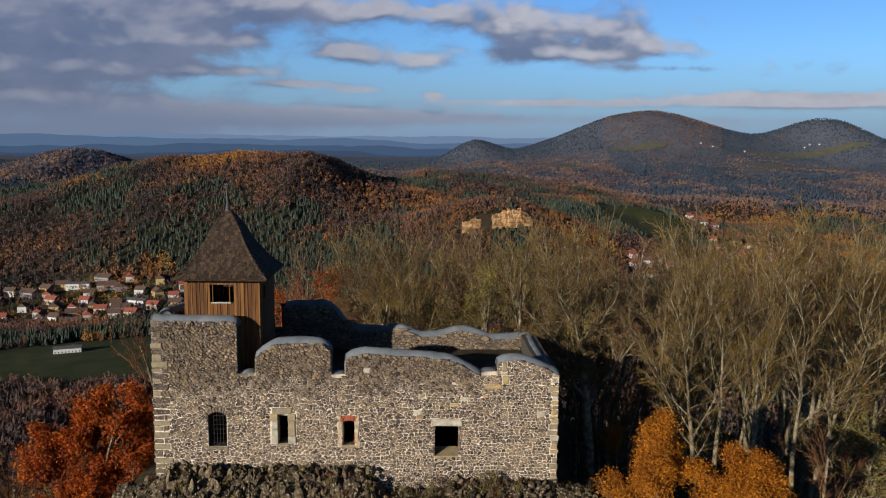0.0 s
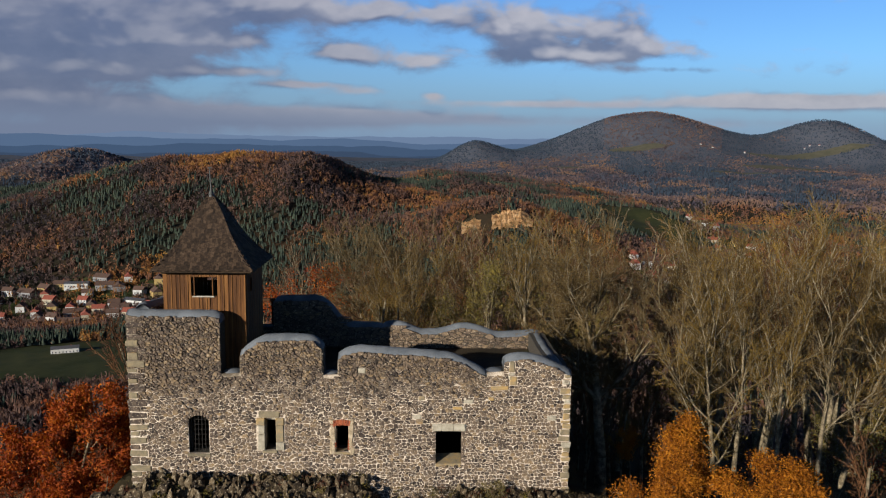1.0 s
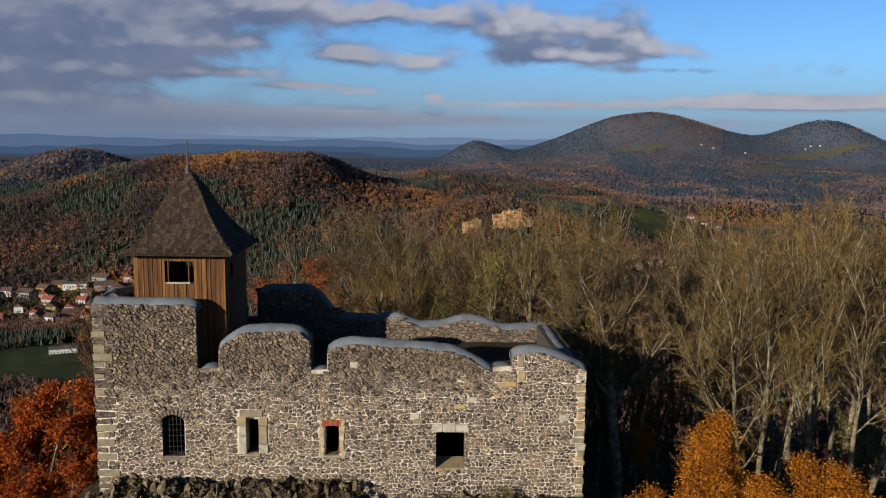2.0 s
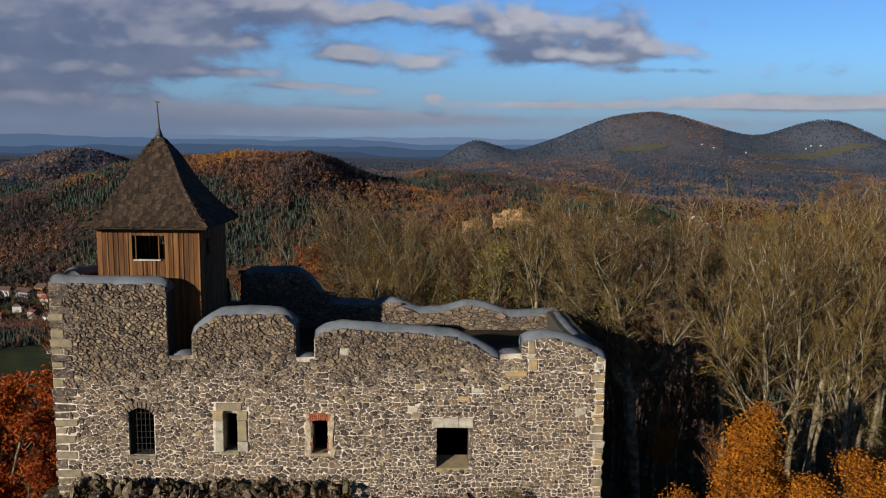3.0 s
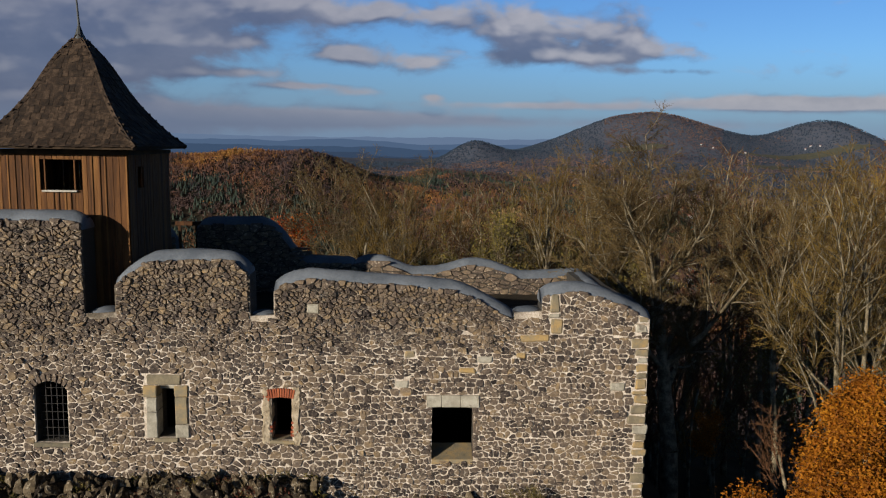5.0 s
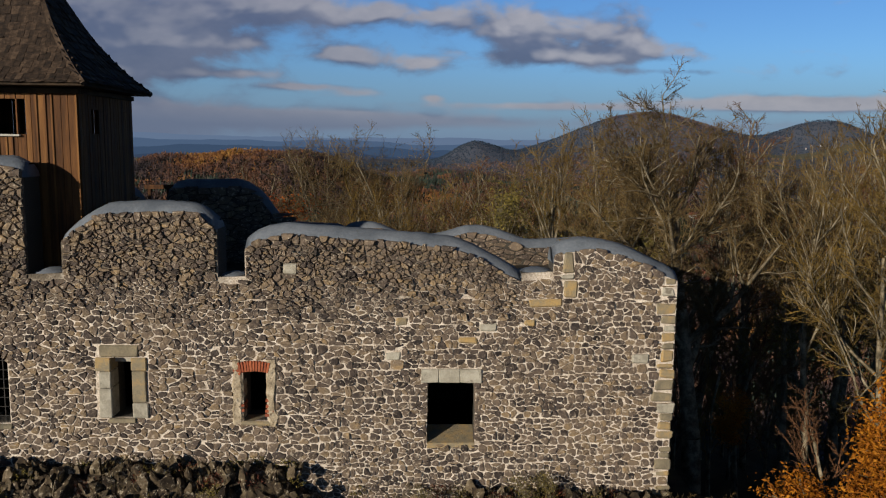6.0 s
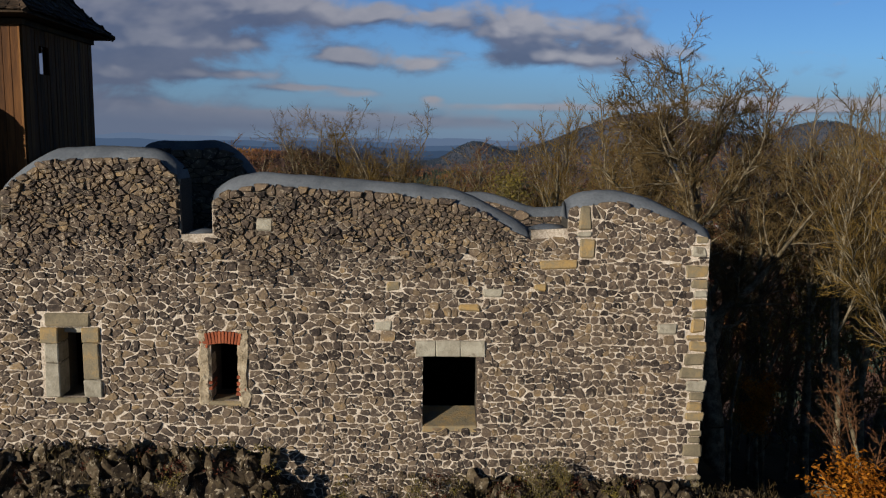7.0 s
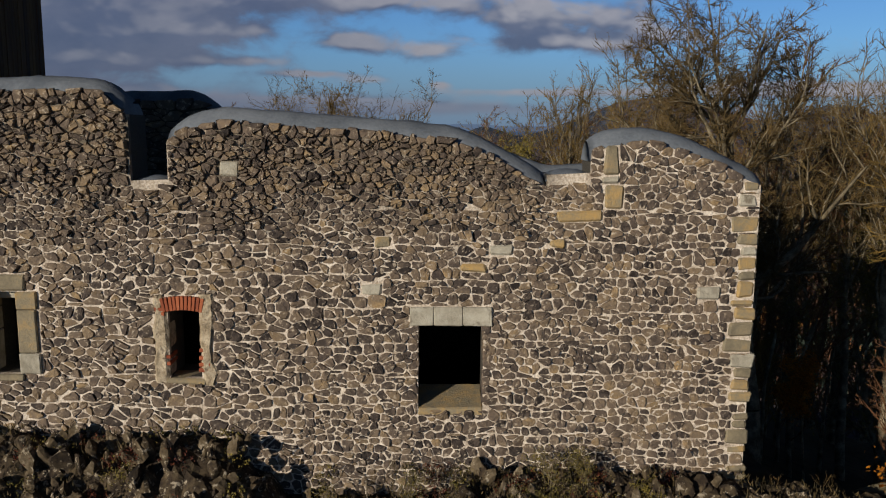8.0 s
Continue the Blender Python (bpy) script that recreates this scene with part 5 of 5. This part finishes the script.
# coloured trees
oak = leafy_tree("oak_tree", 301, 7.4, 0.16, LEAF_OAK, "young oak with dense golden-orange autumn leaves", size=0.062, each=16, fork=0.14, kids=(12, 7, 6, 4), reach=0.45)
oak.matrix_basis = stand(oak, 9.0, 33.7, 0.6, 0.70, None, 1.22)
oak2 = leafy_tree("oak_tree", 305, 6.6, 0.15, LEAF_OAK, "young oak with golden-orange autumn leaves", size=0.062, each=16, fork=0.14, kids=(12, 7, 6, 4), reach=0.45)
oak2.matrix_basis = stand(oak2, 12.6, 33.9, 2.0, 0.70, None, 1.28)
for x, y, s in ((19.5, 43.2, 0.7),):
    copy_thing(oak2, stand(oak2, x, y, x, s)).scale = (s, s, s)
maple = leafy_tree("maple_tree", 320, 11.0, 0.2, LEAF_RED, "maple with glowing red-orange autumn leaves", size=0.10, each=10, thin=0.85, fork=0.2, kids=(10, 7, 6, 4))
maple.matrix_basis = Matrix.Translation((-19.6, 46.0, -8.0)) @ Matrix.Rotation(0.4, 4, "Z")
for x, y, z, s in ((-18.3, 44.6, -9.4, 0.85), (-18.2, 41.5, -8.2, 0.8), (-18.6, 49.0, -8.6, 0.85)):
    copy_thing(maple, stand(maple, x, y, x, s, z)).scale = (s, s, s)
gold = leafy_tree("maple_tree", 324, 9.5, 0.18, LEAF_OAK, "maple with golden-orange autumn leaves", size=0.10, each=7, thin=0.7, fork=0.15, kids=(10, 7, 5, 4))
gold.matrix_basis = Matrix.Translation((-17.6, 38.6, -10.2)) @ Matrix.Diagonal((0.8, 0.8, 0.8, 1))
beech = leafy_tree("beech_tree", 330, 11.0, 0.2, LEAF_RED, "beech with thinning rust-coloured leaves", size=0.10, each=3, thin=0.5, fork=0.25, kids=(9, 7, 6, 4))
beech.matrix_basis = stand(beech, -10.6, 69.0)
for x, y, s in ((-14.5, 76.0, 1.1), (-7.0, 80.0, 1.15), (33.0, 58.0, 0.8)):
    copy_thing(beech, stand(beech, x, y, x, s)).scale = (s, s, s)
willow = leafy_tree("lime_tree", 340, 12.0, 0.2, LEAF_OLIVE, "tree with the last olive-yellow leaves", size=0.09, each=2, thin=0.5, fork=0.25, kids=(9, 7, 6, 4))
willow.matrix_basis = stand(willow, 12.5, 66.0)
for x, y, s in ((26.0, 48.0, 0.85), (30.0, 54.0, 0.9), (9.5, 70.0, 1.1), (38.0, 62.0, 1.0), (20.0, 62.0, 1.05), (3.0, 68.0, 1.0), (12.2, 58.5, 0.95), (18.0, 54.0, 0.85), (6.0, 72.0, 1.05), (0.5, 76.0, 1.1)):
    copy_thing(willow, stand(willow, x, y, x, s)).scale = (s, s, s)

# ---- woods on the far slopes ----


def inside(x, y, zones, grow=1.0):
    hit = np.zeros(len(x), dtype=bool)
    for cx, cy, rx, ry in zones:
        hit |= ((x - cx) / (rx * grow)) ** 2 + ((y - cy) / (ry * grow)) ** 2 < 1
    return hit


def open_crown(seed, clumps, size):
    """A crown of many small clumps of twigs and leaves, open between them and wider above than below."""
    r = np.random.RandomState(seed)
    d = r.normal(0, 1, (clumps, 3))
    d /= np.linalg.norm(d, axis=1, keepdims=True)
    c = d * (r.uniform(0.25, 1.0, (clumps, 1)) ** 0.6)
    c[:, :2] *= (0.72 + 0.28 * c[:, 2:3])
    corner = r.normal(0, 1, (clumps, 3, 3)) * (0.8, 0.8, 1.1) * size
    v = (c[:, None, :] + corner).reshape(-1, 3)
    return v, np.arange(3 * clumps).reshape(-1, 3)


def cone_shape(tiers=2, sides=6):
    vs, fs = [], []
    for t in range(tiers):
        base = len(vs)
        r, z0, z1 = 1.0 - 0.35 * t, -0.75 + 0.6 * t, (0.35 + 0.65 * t) if tiers > 1 else 1.0
        for i in range(sides):
            a = i * 2 * math.pi / sides + 0.5 * t
            k = 1.0 if i % 2 else 0.72
            vs.append((r * k * math.cos(a), r * k * math.sin(a), z0))
        vs.append((0, 0, z1))
        fs += [(base + i, base + (i + 1) % sides, base + sides) for i in range(sides)]
    return np.array(vs), np.array(fs)


def woods(name, x, y, shapes, tall, wide, rng, tone, material, label):
    vs, fs, ts, base = [], [], [], 0
    pick = rng.randint(0, len(shapes), len(x))
    z = height(x, y)
    for k, (v, f) in enumerate(shapes):
        m = pick == k
        n = int(m.sum())
        if not n:
            continue
        h = tall[m] / 2
        w = wide[m] / 2
        a = rng.uniform(0, 6.28, n)
        c, s = np.cos(a)[:, None], np.sin(a)[:, None]
        px = (v[None, :, 0] * c - v[None, :, 1] * s) * w[:, None] + x[m][:, None]
        py = (v[None, :, 0] * s + v[None, :, 1] * c) * w[:, None] + y[m][:, None]
        pz = v[None, :, 2] * h[:, None] + (z[m] + h * 1.05)[:, None]
        vs.append(np.stack([px, py, pz], -1).reshape(-1, 3))
        fs.append((f[None] + (np.arange(n) * len(v))[:, None, None]).reshape(-1, 3) + base)
        ts.append(np.repeat(tone[m], len(v)))
        base += n * len(v)
    ob = part(name, mesh_of(name, np.concatenate(vs), np.concatenate(fs), np.concatenate(ts)), material)
    return tagged(ob, label, "woods", kind="stuff")


def far_woods():
    rng = np.random.RandomState(77)
    groups = []
    for lo, hi, n in ((120, 420, 5200), (420, 1000, 30000), (1000, 1750, 46000), (1750, 2700, 36000), (2700, 4000, 42000)):
        r = np.sqrt(rng.uniform(lo * lo, hi * hi, n))
        a = np.radians(rng.uniform(-36, 37, n))
        groups.append(np.stack([r * np.sin(a), 1 + r * np.cos(a)], 1))
    p = np.concatenate(groups)
    x, y = p[:, 0], p[:, 1]
    wx, wy = x + (fnoise(x / 60, y / 60, 50) - 0.5) * 60, y + (fnoise(x / 60, y / 60, 54) - 0.5) * 60
    keep = ~inside(wx, wy, MEADOWS, 1.0) & ~(inside(wx, wy, TOWNS, 0.95) & (rng.rand(len(x)) < 0.55)) & ~inside(x, y, [QUARRY_AT], 1.0)
    x, y = x[keep], y[keep]
    d, u = np.hypot(x, y), x / y
    # dark conifers imitate cloud shade on the far mountain's shoulders, broadleaf its sunlit middle
    cloud_shade = smooth(2950, 3200, d) * np.where((u > 0.222) & (u < 0.37), -0.20, 0.30)
    patch = 0.6 * fnoise(x / 170, y / 170, 60, 4) + 0.4 * fnoise(x / 55, y / 75, 66, 3) - 0.10 * smooth(900, 500, d) + cloud_shade - 0.02 * smooth(1400, 1800, d) * smooth(0.05, 0.2, u)
    west = smooth(-0.30, -0.40, u) * smooth(1100, 1300, d) * smooth(2300, 1900, d)
    patch = patch + 0.07 * west
    fir = patch + rng.normal(0, 0.04, len(x)) > 0.532
    hue = fnoise(x / 90, y / 90, 80, 4)
    tone = np.clip((hue - 0.5) * 2.7 + 0.42 + rng.normal(0, 0.15, len(x)) - 0.12 * smooth(900, 1500, d) * smooth(-300, 100, x), 0.02, 0.98)
    tone = tone - 0.15 * west
    tone = np.where(rng.rand(len(x)) < 0.03, 0.9, tone)
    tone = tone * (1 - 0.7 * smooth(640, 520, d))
    # haze put into the tones: they draw together beyond 2800 m
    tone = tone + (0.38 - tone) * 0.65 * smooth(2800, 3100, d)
    tall = rng.uniform(5, 9, len(x)) * (1 - 0.35 * smooth(2200, 3000, d))
    wide = rng.uniform(4.6, 7.4, len(x)) * (1 + 0.6 * smooth(1500, 2900, d))
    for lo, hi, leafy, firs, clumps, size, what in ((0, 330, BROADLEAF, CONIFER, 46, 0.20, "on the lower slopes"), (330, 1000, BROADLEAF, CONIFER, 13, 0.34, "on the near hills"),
                                                    (1000, 1900, BROADLEAF, CONIFER, 9, 0.42, "on the hills"), (1900, 9000, HAZED_BROADLEAF, HAZED_CONIFER, 5, 0.60, "on distant hills")):
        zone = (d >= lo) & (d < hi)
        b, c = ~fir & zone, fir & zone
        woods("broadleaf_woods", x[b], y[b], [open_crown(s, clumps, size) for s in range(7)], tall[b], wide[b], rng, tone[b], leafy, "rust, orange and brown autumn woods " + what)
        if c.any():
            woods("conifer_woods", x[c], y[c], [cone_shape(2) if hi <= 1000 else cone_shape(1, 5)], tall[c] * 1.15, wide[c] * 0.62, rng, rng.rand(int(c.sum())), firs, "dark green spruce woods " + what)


QUARRY_AT = (84, 960, 46, 19)
far_woods()


def quarry():
    """A bright broken rock face in the hillside."""
    rng = np.random.RandomState(4)
    site = tagged(new("quarry"), "sunlit pale yellow quarry face in the wooded hillside", "quarry")
    cx, cy = QUARRY_AT[:2]
    base = float(height(np.array(cx), np.array(cy)))
    site.location = (cx, cy, base)
    for cx0, cz0, wide, tall, seed in ((20, 7, 25, 9, 31), (-17, -1, 24, 5, 36)):
        u, v = np.meshgrid(np.linspace(-1, 1, 60), np.linspace(0, 1, 34))
        rough = 1.2 * (fnoise(u * 9 + 5, v * 6, seed, 5) - 0.5)
        bench = 0.16 * np.floor(v * 4 + rough * 1.5)
        crest = tall * (1 - 0.8 * np.abs(u) ** 1.6) * (0.55 + 0.9 * fnoise(u * 4 + 1, v * 0, seed + 8))
        x = cx0 + u * wide + rough * 4
        y = -18 + v * 20 + bench * 14 + rough * 10 + 6 * u
        z = cz0 - 12 + v * (crest + 10) + rough * 4
        n, m = u.shape
        i, j = np.meshgrid(np.arange(n - 1), np.arange(m - 1), indexing="ij")
        f = np.stack([i * m + j, i * m + j + 1, (i + 1) * m + j + 1, (i + 1) * m + j], -1).reshape(-1, 4)
        part("rock_face", mesh_of("rock_face", np.stack([x, y, z], -1), f), QUARRY, site)


quarry()

# ---- villages ----
WALLS = [plain("cream_render", (0.32, 0.28, 0.21)), plain("white_render", (0.42, 0.42, 0.41)), plain("yellow_render", (0.35, 0.25, 0.09)), plain("grey_render", (0.18, 0.18, 0.185))]
ROOFS = [plain("red_tiles", (0.20, 0.050, 0.030)), plain("brown_tiles", (0.075, 0.042, 0.030)), plain("slate", (0.06, 0.06, 0.07))]
GLASS = plain("dark_panes", (0.03, 0.035, 0.045), 0.2)


def house(k, w, d, h, wall, roof, label, rise=0.42):
    ob = tagged(new("house"), label, "house", "village houses")
    block("wall", (-w / 2, w / 2, -d / 2, d / 2, -4, h), wall, ob, "", 0.0)
    bm = bmesh.new()
    o, top = 0.6, h + d * rise
    vs = [bm.verts.new(q) for q in ((-w / 2 - o, -d / 2 - o, h - 0.2), (w / 2 + o, -d / 2 - o, h - 0.2), (w / 2 + o, d / 2 + o, h - 0.2), (-w / 2 - o, d / 2 + o, h - 0.2), (-w / 2 - o, 0, top), (w / 2 + o, 0, top))]
    for f in ((0, 1, 5, 4), (2, 3, 4, 5), (1, 2, 5), (3, 0, 4), (3, 2, 1, 0)):
        bm.faces.new([vs[i] for i in f])
    rf = part("roof", bm, roof, ob)
    block("chimney", (w * 0.2, w * 0.2 + 0.8, -0.4, 0.4, h, top + 1.0), ROOFS[0], rf, "", 0.0)
    n = max(2, int(w / 3.2))
    for fl in range(max(1, int(h / 2.9))):
        for i in range(n):
            x = -w / 2 + (i + 0.5) * w / n
            block("window", (x - 0.55, x + 0.55, -d / 2 - 0.05, -d / 2 + 0.1, 0.9 + fl * 2.9, 2.3 + fl * 2.9), GLASS, ob, "", 0.0)
    return ob


houses = [house(0, 13, 9, 5.6, WALLS[0], ROOFS[0], "cream village house with a red tiled roof"), house(1, 11, 9, 5.8, WALLS[1], ROOFS[0], "white village house with a red tiled roof"),
          house(2, 14, 10, 6.0, WALLS[2], ROOFS[1], "yellow village house with a brown roof"), house(3, 26, 12, 5.0, WALLS[1], ROOFS[2], "long white shed with a grey roof", 0.15),
          house(4, 12, 9, 5.6, WALLS[1], ROOFS[1], "white village house with a brown roof"), house(5, 20, 13, 4.4, WALLS[3], ROOFS[1], "large grey hall with a low brown roof", 0.3)]
first = {h.name for h in houses}
rng = np.random.RandomState(15)
placed = []
for (cx, cy, rx, ry), count in zip(TOWNS, (46, 18, 7, 16)):
    tries, got = 0, 0
    while got < count and tries < 2000:
        tries += 1
        a, r = rng.uniform(0, 6.28), math.sqrt(rng.rand())
        x, y = cx + rx * r * math.cos(a), cy + ry * r * math.sin(a)
        if any(math.hypot(x - p, y - q) < 16 for p, q in placed):
            continue
        placed.append((x, y))
        k = rng.choice(6, p=[0.24, 0.26, 0.14, 0.08, 0.18, 0.10])
        g = float(height(np.array(x), np.array(y)))
        m = Matrix.Translation((x, y, g)) @ Matrix.Rotation(rng.choice([0.25, 0.25 + math.pi / 2, -0.3]) + rng.normal(0, 0.1), 4, "Z")
        plant(houses[k], m, first)
        got += 1
for x, y in ((1010, 2940), (1040, 2900), (1150, 2880), (1420, 2990), (1448, 3010), (1470, 2980)):
    g = float(height(np.array(float(x)), np.array(float(y))))
    copy_thing(houses[1], Matrix.Translation((x, y, g + 2))).scale = (0.5, 0.5, 0.5)

# ---- the crag below the wall ----


g = float(height(np.array(-276.0), np.array(608.0)))
copy_thing(houses[3], Matrix.Translation((-276, 608, g)) @ Matrix.Rotation(0.35, 4, "Z")).scale = (0.75, 0.75, 0.75)


def boulder_shape(seed):
    r = random.Random(seed)
    bm = bmesh.new()
    bmesh.ops.create_icosphere(bm, subdivisions=2, radius=1.0)
    for _ in range(9):
        nrm = Vector((r.gauss(0, 1), r.gauss(0, 1), r.gauss(0, 1))).normalized()
        cut = r.uniform(0.35, 0.7)
        for q in bm.verts:
            d = q.co.dot(nrm)
            if d > cut:
                q.co -= nrm * (d - cut)
    for q in bm.verts:
        q.co *= r.uniform(0.93, 1.07)
    bmesh.ops.dissolve_limit(bm, angle_limit=0.12, verts=bm.verts, edges=bm.edges)
    me = bpy.data.meshes.new("boulder")
    bm.to_mesh(me)
    bm.free()
    me.materials.append(ROCK)
    return with_tone(me, r.random())


def crag():
    rng = np.random.RandomState(33)
    u, v = np.meshgrid(np.linspace(-15.5, 8.0, 230), np.linspace(0, 1, 52))
    top = 2.15 - 0.62 * smooth(-4.2, -3.0, u) + (fnoise(u * 1.1, u * 0, 12) - 0.5) * 0.5 - 0.4 * smooth(4.5, 7.5, u) - 0.45 * smooth(-3.2, -2.6, u) * smooth(0.5, -0.3, u) - 0.9 * smooth(-12.6, -14.5, u)
    y = WY + 0.15 - v * 5.0 * (0.75 + 0.5 * fnoise(u * 0.5, v * 0, 3))
    drop = np.where(u < -3.2, 1.0, 0.55) * 4.2 * smooth(0.12, 1.0, v) ** 0.8
    z = top - 0.12 - drop + (np.abs(fnoise(u * 2.4, v * 12, 17, 5) - 0.5) - 0.12) * (0.5 + 2.2 * v)
    n, m = u.shape
    i, j = np.meshgrid(np.arange(n - 1), np.arange(m - 1), indexing="ij")
    f = np.stack([i * m + j, (i + 1) * m + j, (i + 1) * m + j + 1, i * m + j + 1], -1).reshape(-1, 4)
    rock = tagged(new("rock_outcrop"), "mossy dark basalt crag under the castle wall", "rock", kind="structure")
    part("crag", mesh_of("crag", np.stack([u, y, z], -1), f, (fnoise(u * 2, v * 10, 44)).ravel()), ROCK, rock)
    shapes = [boulder_shape(s) for s in range(14)]
    for k in range(1150):
        x = rng.uniform(-14.2, 7.2)
        v = rng.uniform(0.02, 0.75) ** 1.3
        left = x < -3.4
        s = 0.06 + 0.20 * rng.rand() ** 2.0 if left else 0.05 + 0.14 * rng.rand() ** 2.2
        t = (2.15 if left else 1.50) - (0.45 if x > 5 or -3.0 < x < 0.1 else 0) - (0.6 if x < -13 else 0)
        ob = new("boulder", shapes[rng.randint(14)])
        ob.parent = rock
        z = t - (1.0 if left else 0.55) * 4.2 * float(smooth(0.12, 1.0, np.array(v))) ** 0.8
        ob.matrix_basis = pose(x, WY - 0.05 - s * 0.5 - v * 4.6, z - 0.05, rng.normal(0, 16), rng.normal(0, 16), rng.uniform(0, 360)) @ Matrix.Diagonal((s, s * rng.uniform(0.7, 1.1), s * rng.uniform(1.0, 2.1), 1))


crag()


def tufts(name, spots, rng, tall, label, material):
    """Blades of dry grass."""
    pts = np.array(spots)
    n = len(pts)
    a = rng.uniform(0, 6.28, n)
    d = np.stack([np.cos(a), np.sin(a), np.zeros(n)], 1)
    h = tall * rng.uniform(0.5, 1.3, (n, 1))
    bend = rng.normal(0, 0.35, (n, 3)) * h
    bend[:, 2] = h[:, 0]
    v = np.stack([pts - d * 0.012, pts + d * 0.012, pts + bend], 1).reshape(-1, 3)
    f = np.arange(n * 3).reshape(-1, 3)
    return tagged(part(name, mesh_of(name, v, f, np.repeat(rng.rand(n), 3)), material), label, "grass", kind="stuff")


rng = np.random.RandomState(91)
gx = rng.uniform(-14, 7.5, 5000)
keep = fnoise(gx * 1.3, gx * 0, 71) > 0.55
gx = gx[keep]
gv = rng.uniform(0, 0.4, len(gx)) ** 1.2
gz = 2.15 - 0.62 * smooth(-4.2, -3.0, gx) + (fnoise(gx * 1.1, gx * 0, 12) - 0.5) * 0.5 - 0.4 * smooth(4.5, 7.5, gx) - 0.9 * smooth(-12.6, -14.5, gx) - np.where(gx < -3.2, 1.0, 0.55) * 4.2 * smooth(0.12, 1.0, gv) ** 0.8
tufts("dry_grass", np.stack([gx, WY - 0.06 - gv * 5.0, gz], 1), rng, 0.11, "tufts of dry grass on the crag", GRASS)

rng = np.random.RandomState(92)
px = rng.uniform(-13.5, 5.0, 60)
pv = rng.uniform(0.0, 0.35, 60)
pts = []
for x, v in zip(px, pv):
    z = (2.15 if x < -3.4 else 1.5) - (1.0 if x < -3.2 else 0.55) * 4.2 * float(smooth(0.12, 1.0, np.array(v))) ** 0.8
    k = rng.randint(14, 40)
    pts.append(np.array([x, WY - 0.1 - v * 5.0, z]) + rng.normal(0, 1, (k, 3)) * (0.14, 0.10, 0.08))
for name, mat, lo, hi, label in (("low_plants", LEAF_RUST, 0, 22, "red-brown withered plants on the crag"), ("moss_cushions", LEAF_OLIVE, 22, 60, "olive moss cushions on the crag")):
    spot = np.concatenate(pts[lo:hi])
    tagged(part(name, mesh_of(name, *leaves(spot, rng, 0.022, 0.03, 6)), mat), label, "plants", kind="stuff")

shrub = bare_tree("bare_shrub", 180, 2.0, 0.016, TWIG_TAN, "leafless shrub with thin pale stems beside the wall", fork=0.05, kids=(6, 4, 3, 2), spread=0.6, thick=0.24)[0]
tagged(shrub, category="shrub", group="shrubs at the wall")
shrub.matrix_basis = Matrix.Translation((1.2, 36.6, 0.6)) @ Matrix.Diagonal((0.7, 0.7, 0.7, 1))
for x, y, z, s in ((-1.3, 36.7, 0.6, 0.7), (0.3, 36.3, 0.4, 0.6), (6.3, 37.6, -0.3, 0.9), (7.0, 37.8, -0.3, 0.9), (-9.0, 36.6, 1.4, 0.5), (-15.0, 37.5, 0.0, 1.2)):
    copy_thing(shrub, stand(shrub, x, y, x * 3, s, z)).scale = (s, s, s)
bush = leafy_tree("olive_bush", 350, 1.5, 0.018, LEAF_OLIVE, "thin bush with small olive leaves at the foot of the wall", size=0.020, spread=0.06, each=2, thin=0.40, fork=0.1, kids=(8, 5, 4, 3), thick=0.2)
tagged(bush, category="bush", group="bushes at the wall")
bush.matrix_basis = Matrix.Translation((1.75, 36.7, 0.75)) @ Matrix.Diagonal((0.85, 0.85, 0.85, 1))
for x, y, z, s in ((2.35, 36.8, 0.8, 0.85), (1.2, 36.4, 0.4, 0.75), (3.3, 36.6, 0.4, 0.7), (-0.6, 36.6, 0.5, 0.8), (-1.9, 36.5, 0.5, 0.7)):
    copy_thing(bush, stand(bush, x, y, x * 3, s, z)).scale = (s, s, s)
red = leafy_tree("red_bush", 353, 1.3, 0.016, LEAF_RUST, "low bush with dark red twigs and last leaves", size=0.016, spread=0.05, each=2, thin=0.4, fork=0.1, kids=(8, 5, 4, 3), thick=0.2)
tagged(red, category="bush", group="bushes at the wall")
red.matrix_basis = Matrix.Translation((-1.1, 35.9, -0.1)) @ Matrix.Diagonal((0.9, 0.9, 0.9, 1))
for x, y, z, s in ((-0.4, 35.7, -0.2, 0.9), (-2.2, 35.8, -0.2, 0.8), (-2.9, 36.3, 0.4, 0.6)):
    copy_thing(red, stand(red, x, y, x * 3, s, z)).scale = (s, s, s)
young = leafy_tree("young_beech", 357, 6.0, 0.05, LEAF_OAK, "young beech with copper-orange leaves on bare stems", size=0.032, spread=0.10, each=7, thin=0.8, fork=0.74, kids=(9, 5, 4, 3), thick=0.25, reach=0.22)
tagged(young, category="tree")
young.matrix_basis = stand(young, 10.5, 44.8, 1.0, 1.0)
for x, y, z, s, k in ((8.7, 37.9, 0.45, 1.3, 2),):
    me = boulder_shape(20 + k)
    me.materials.clear()
    b = part("boulder", me, MOSSROCK)
    b.matrix_basis = pose(x, y, z, 20, 10, 50) @ Matrix.Diagonal((s, s, s * 0.95, 1))
    tagged(b, "large pale mossy boulder beside the castle wall", "boulder")
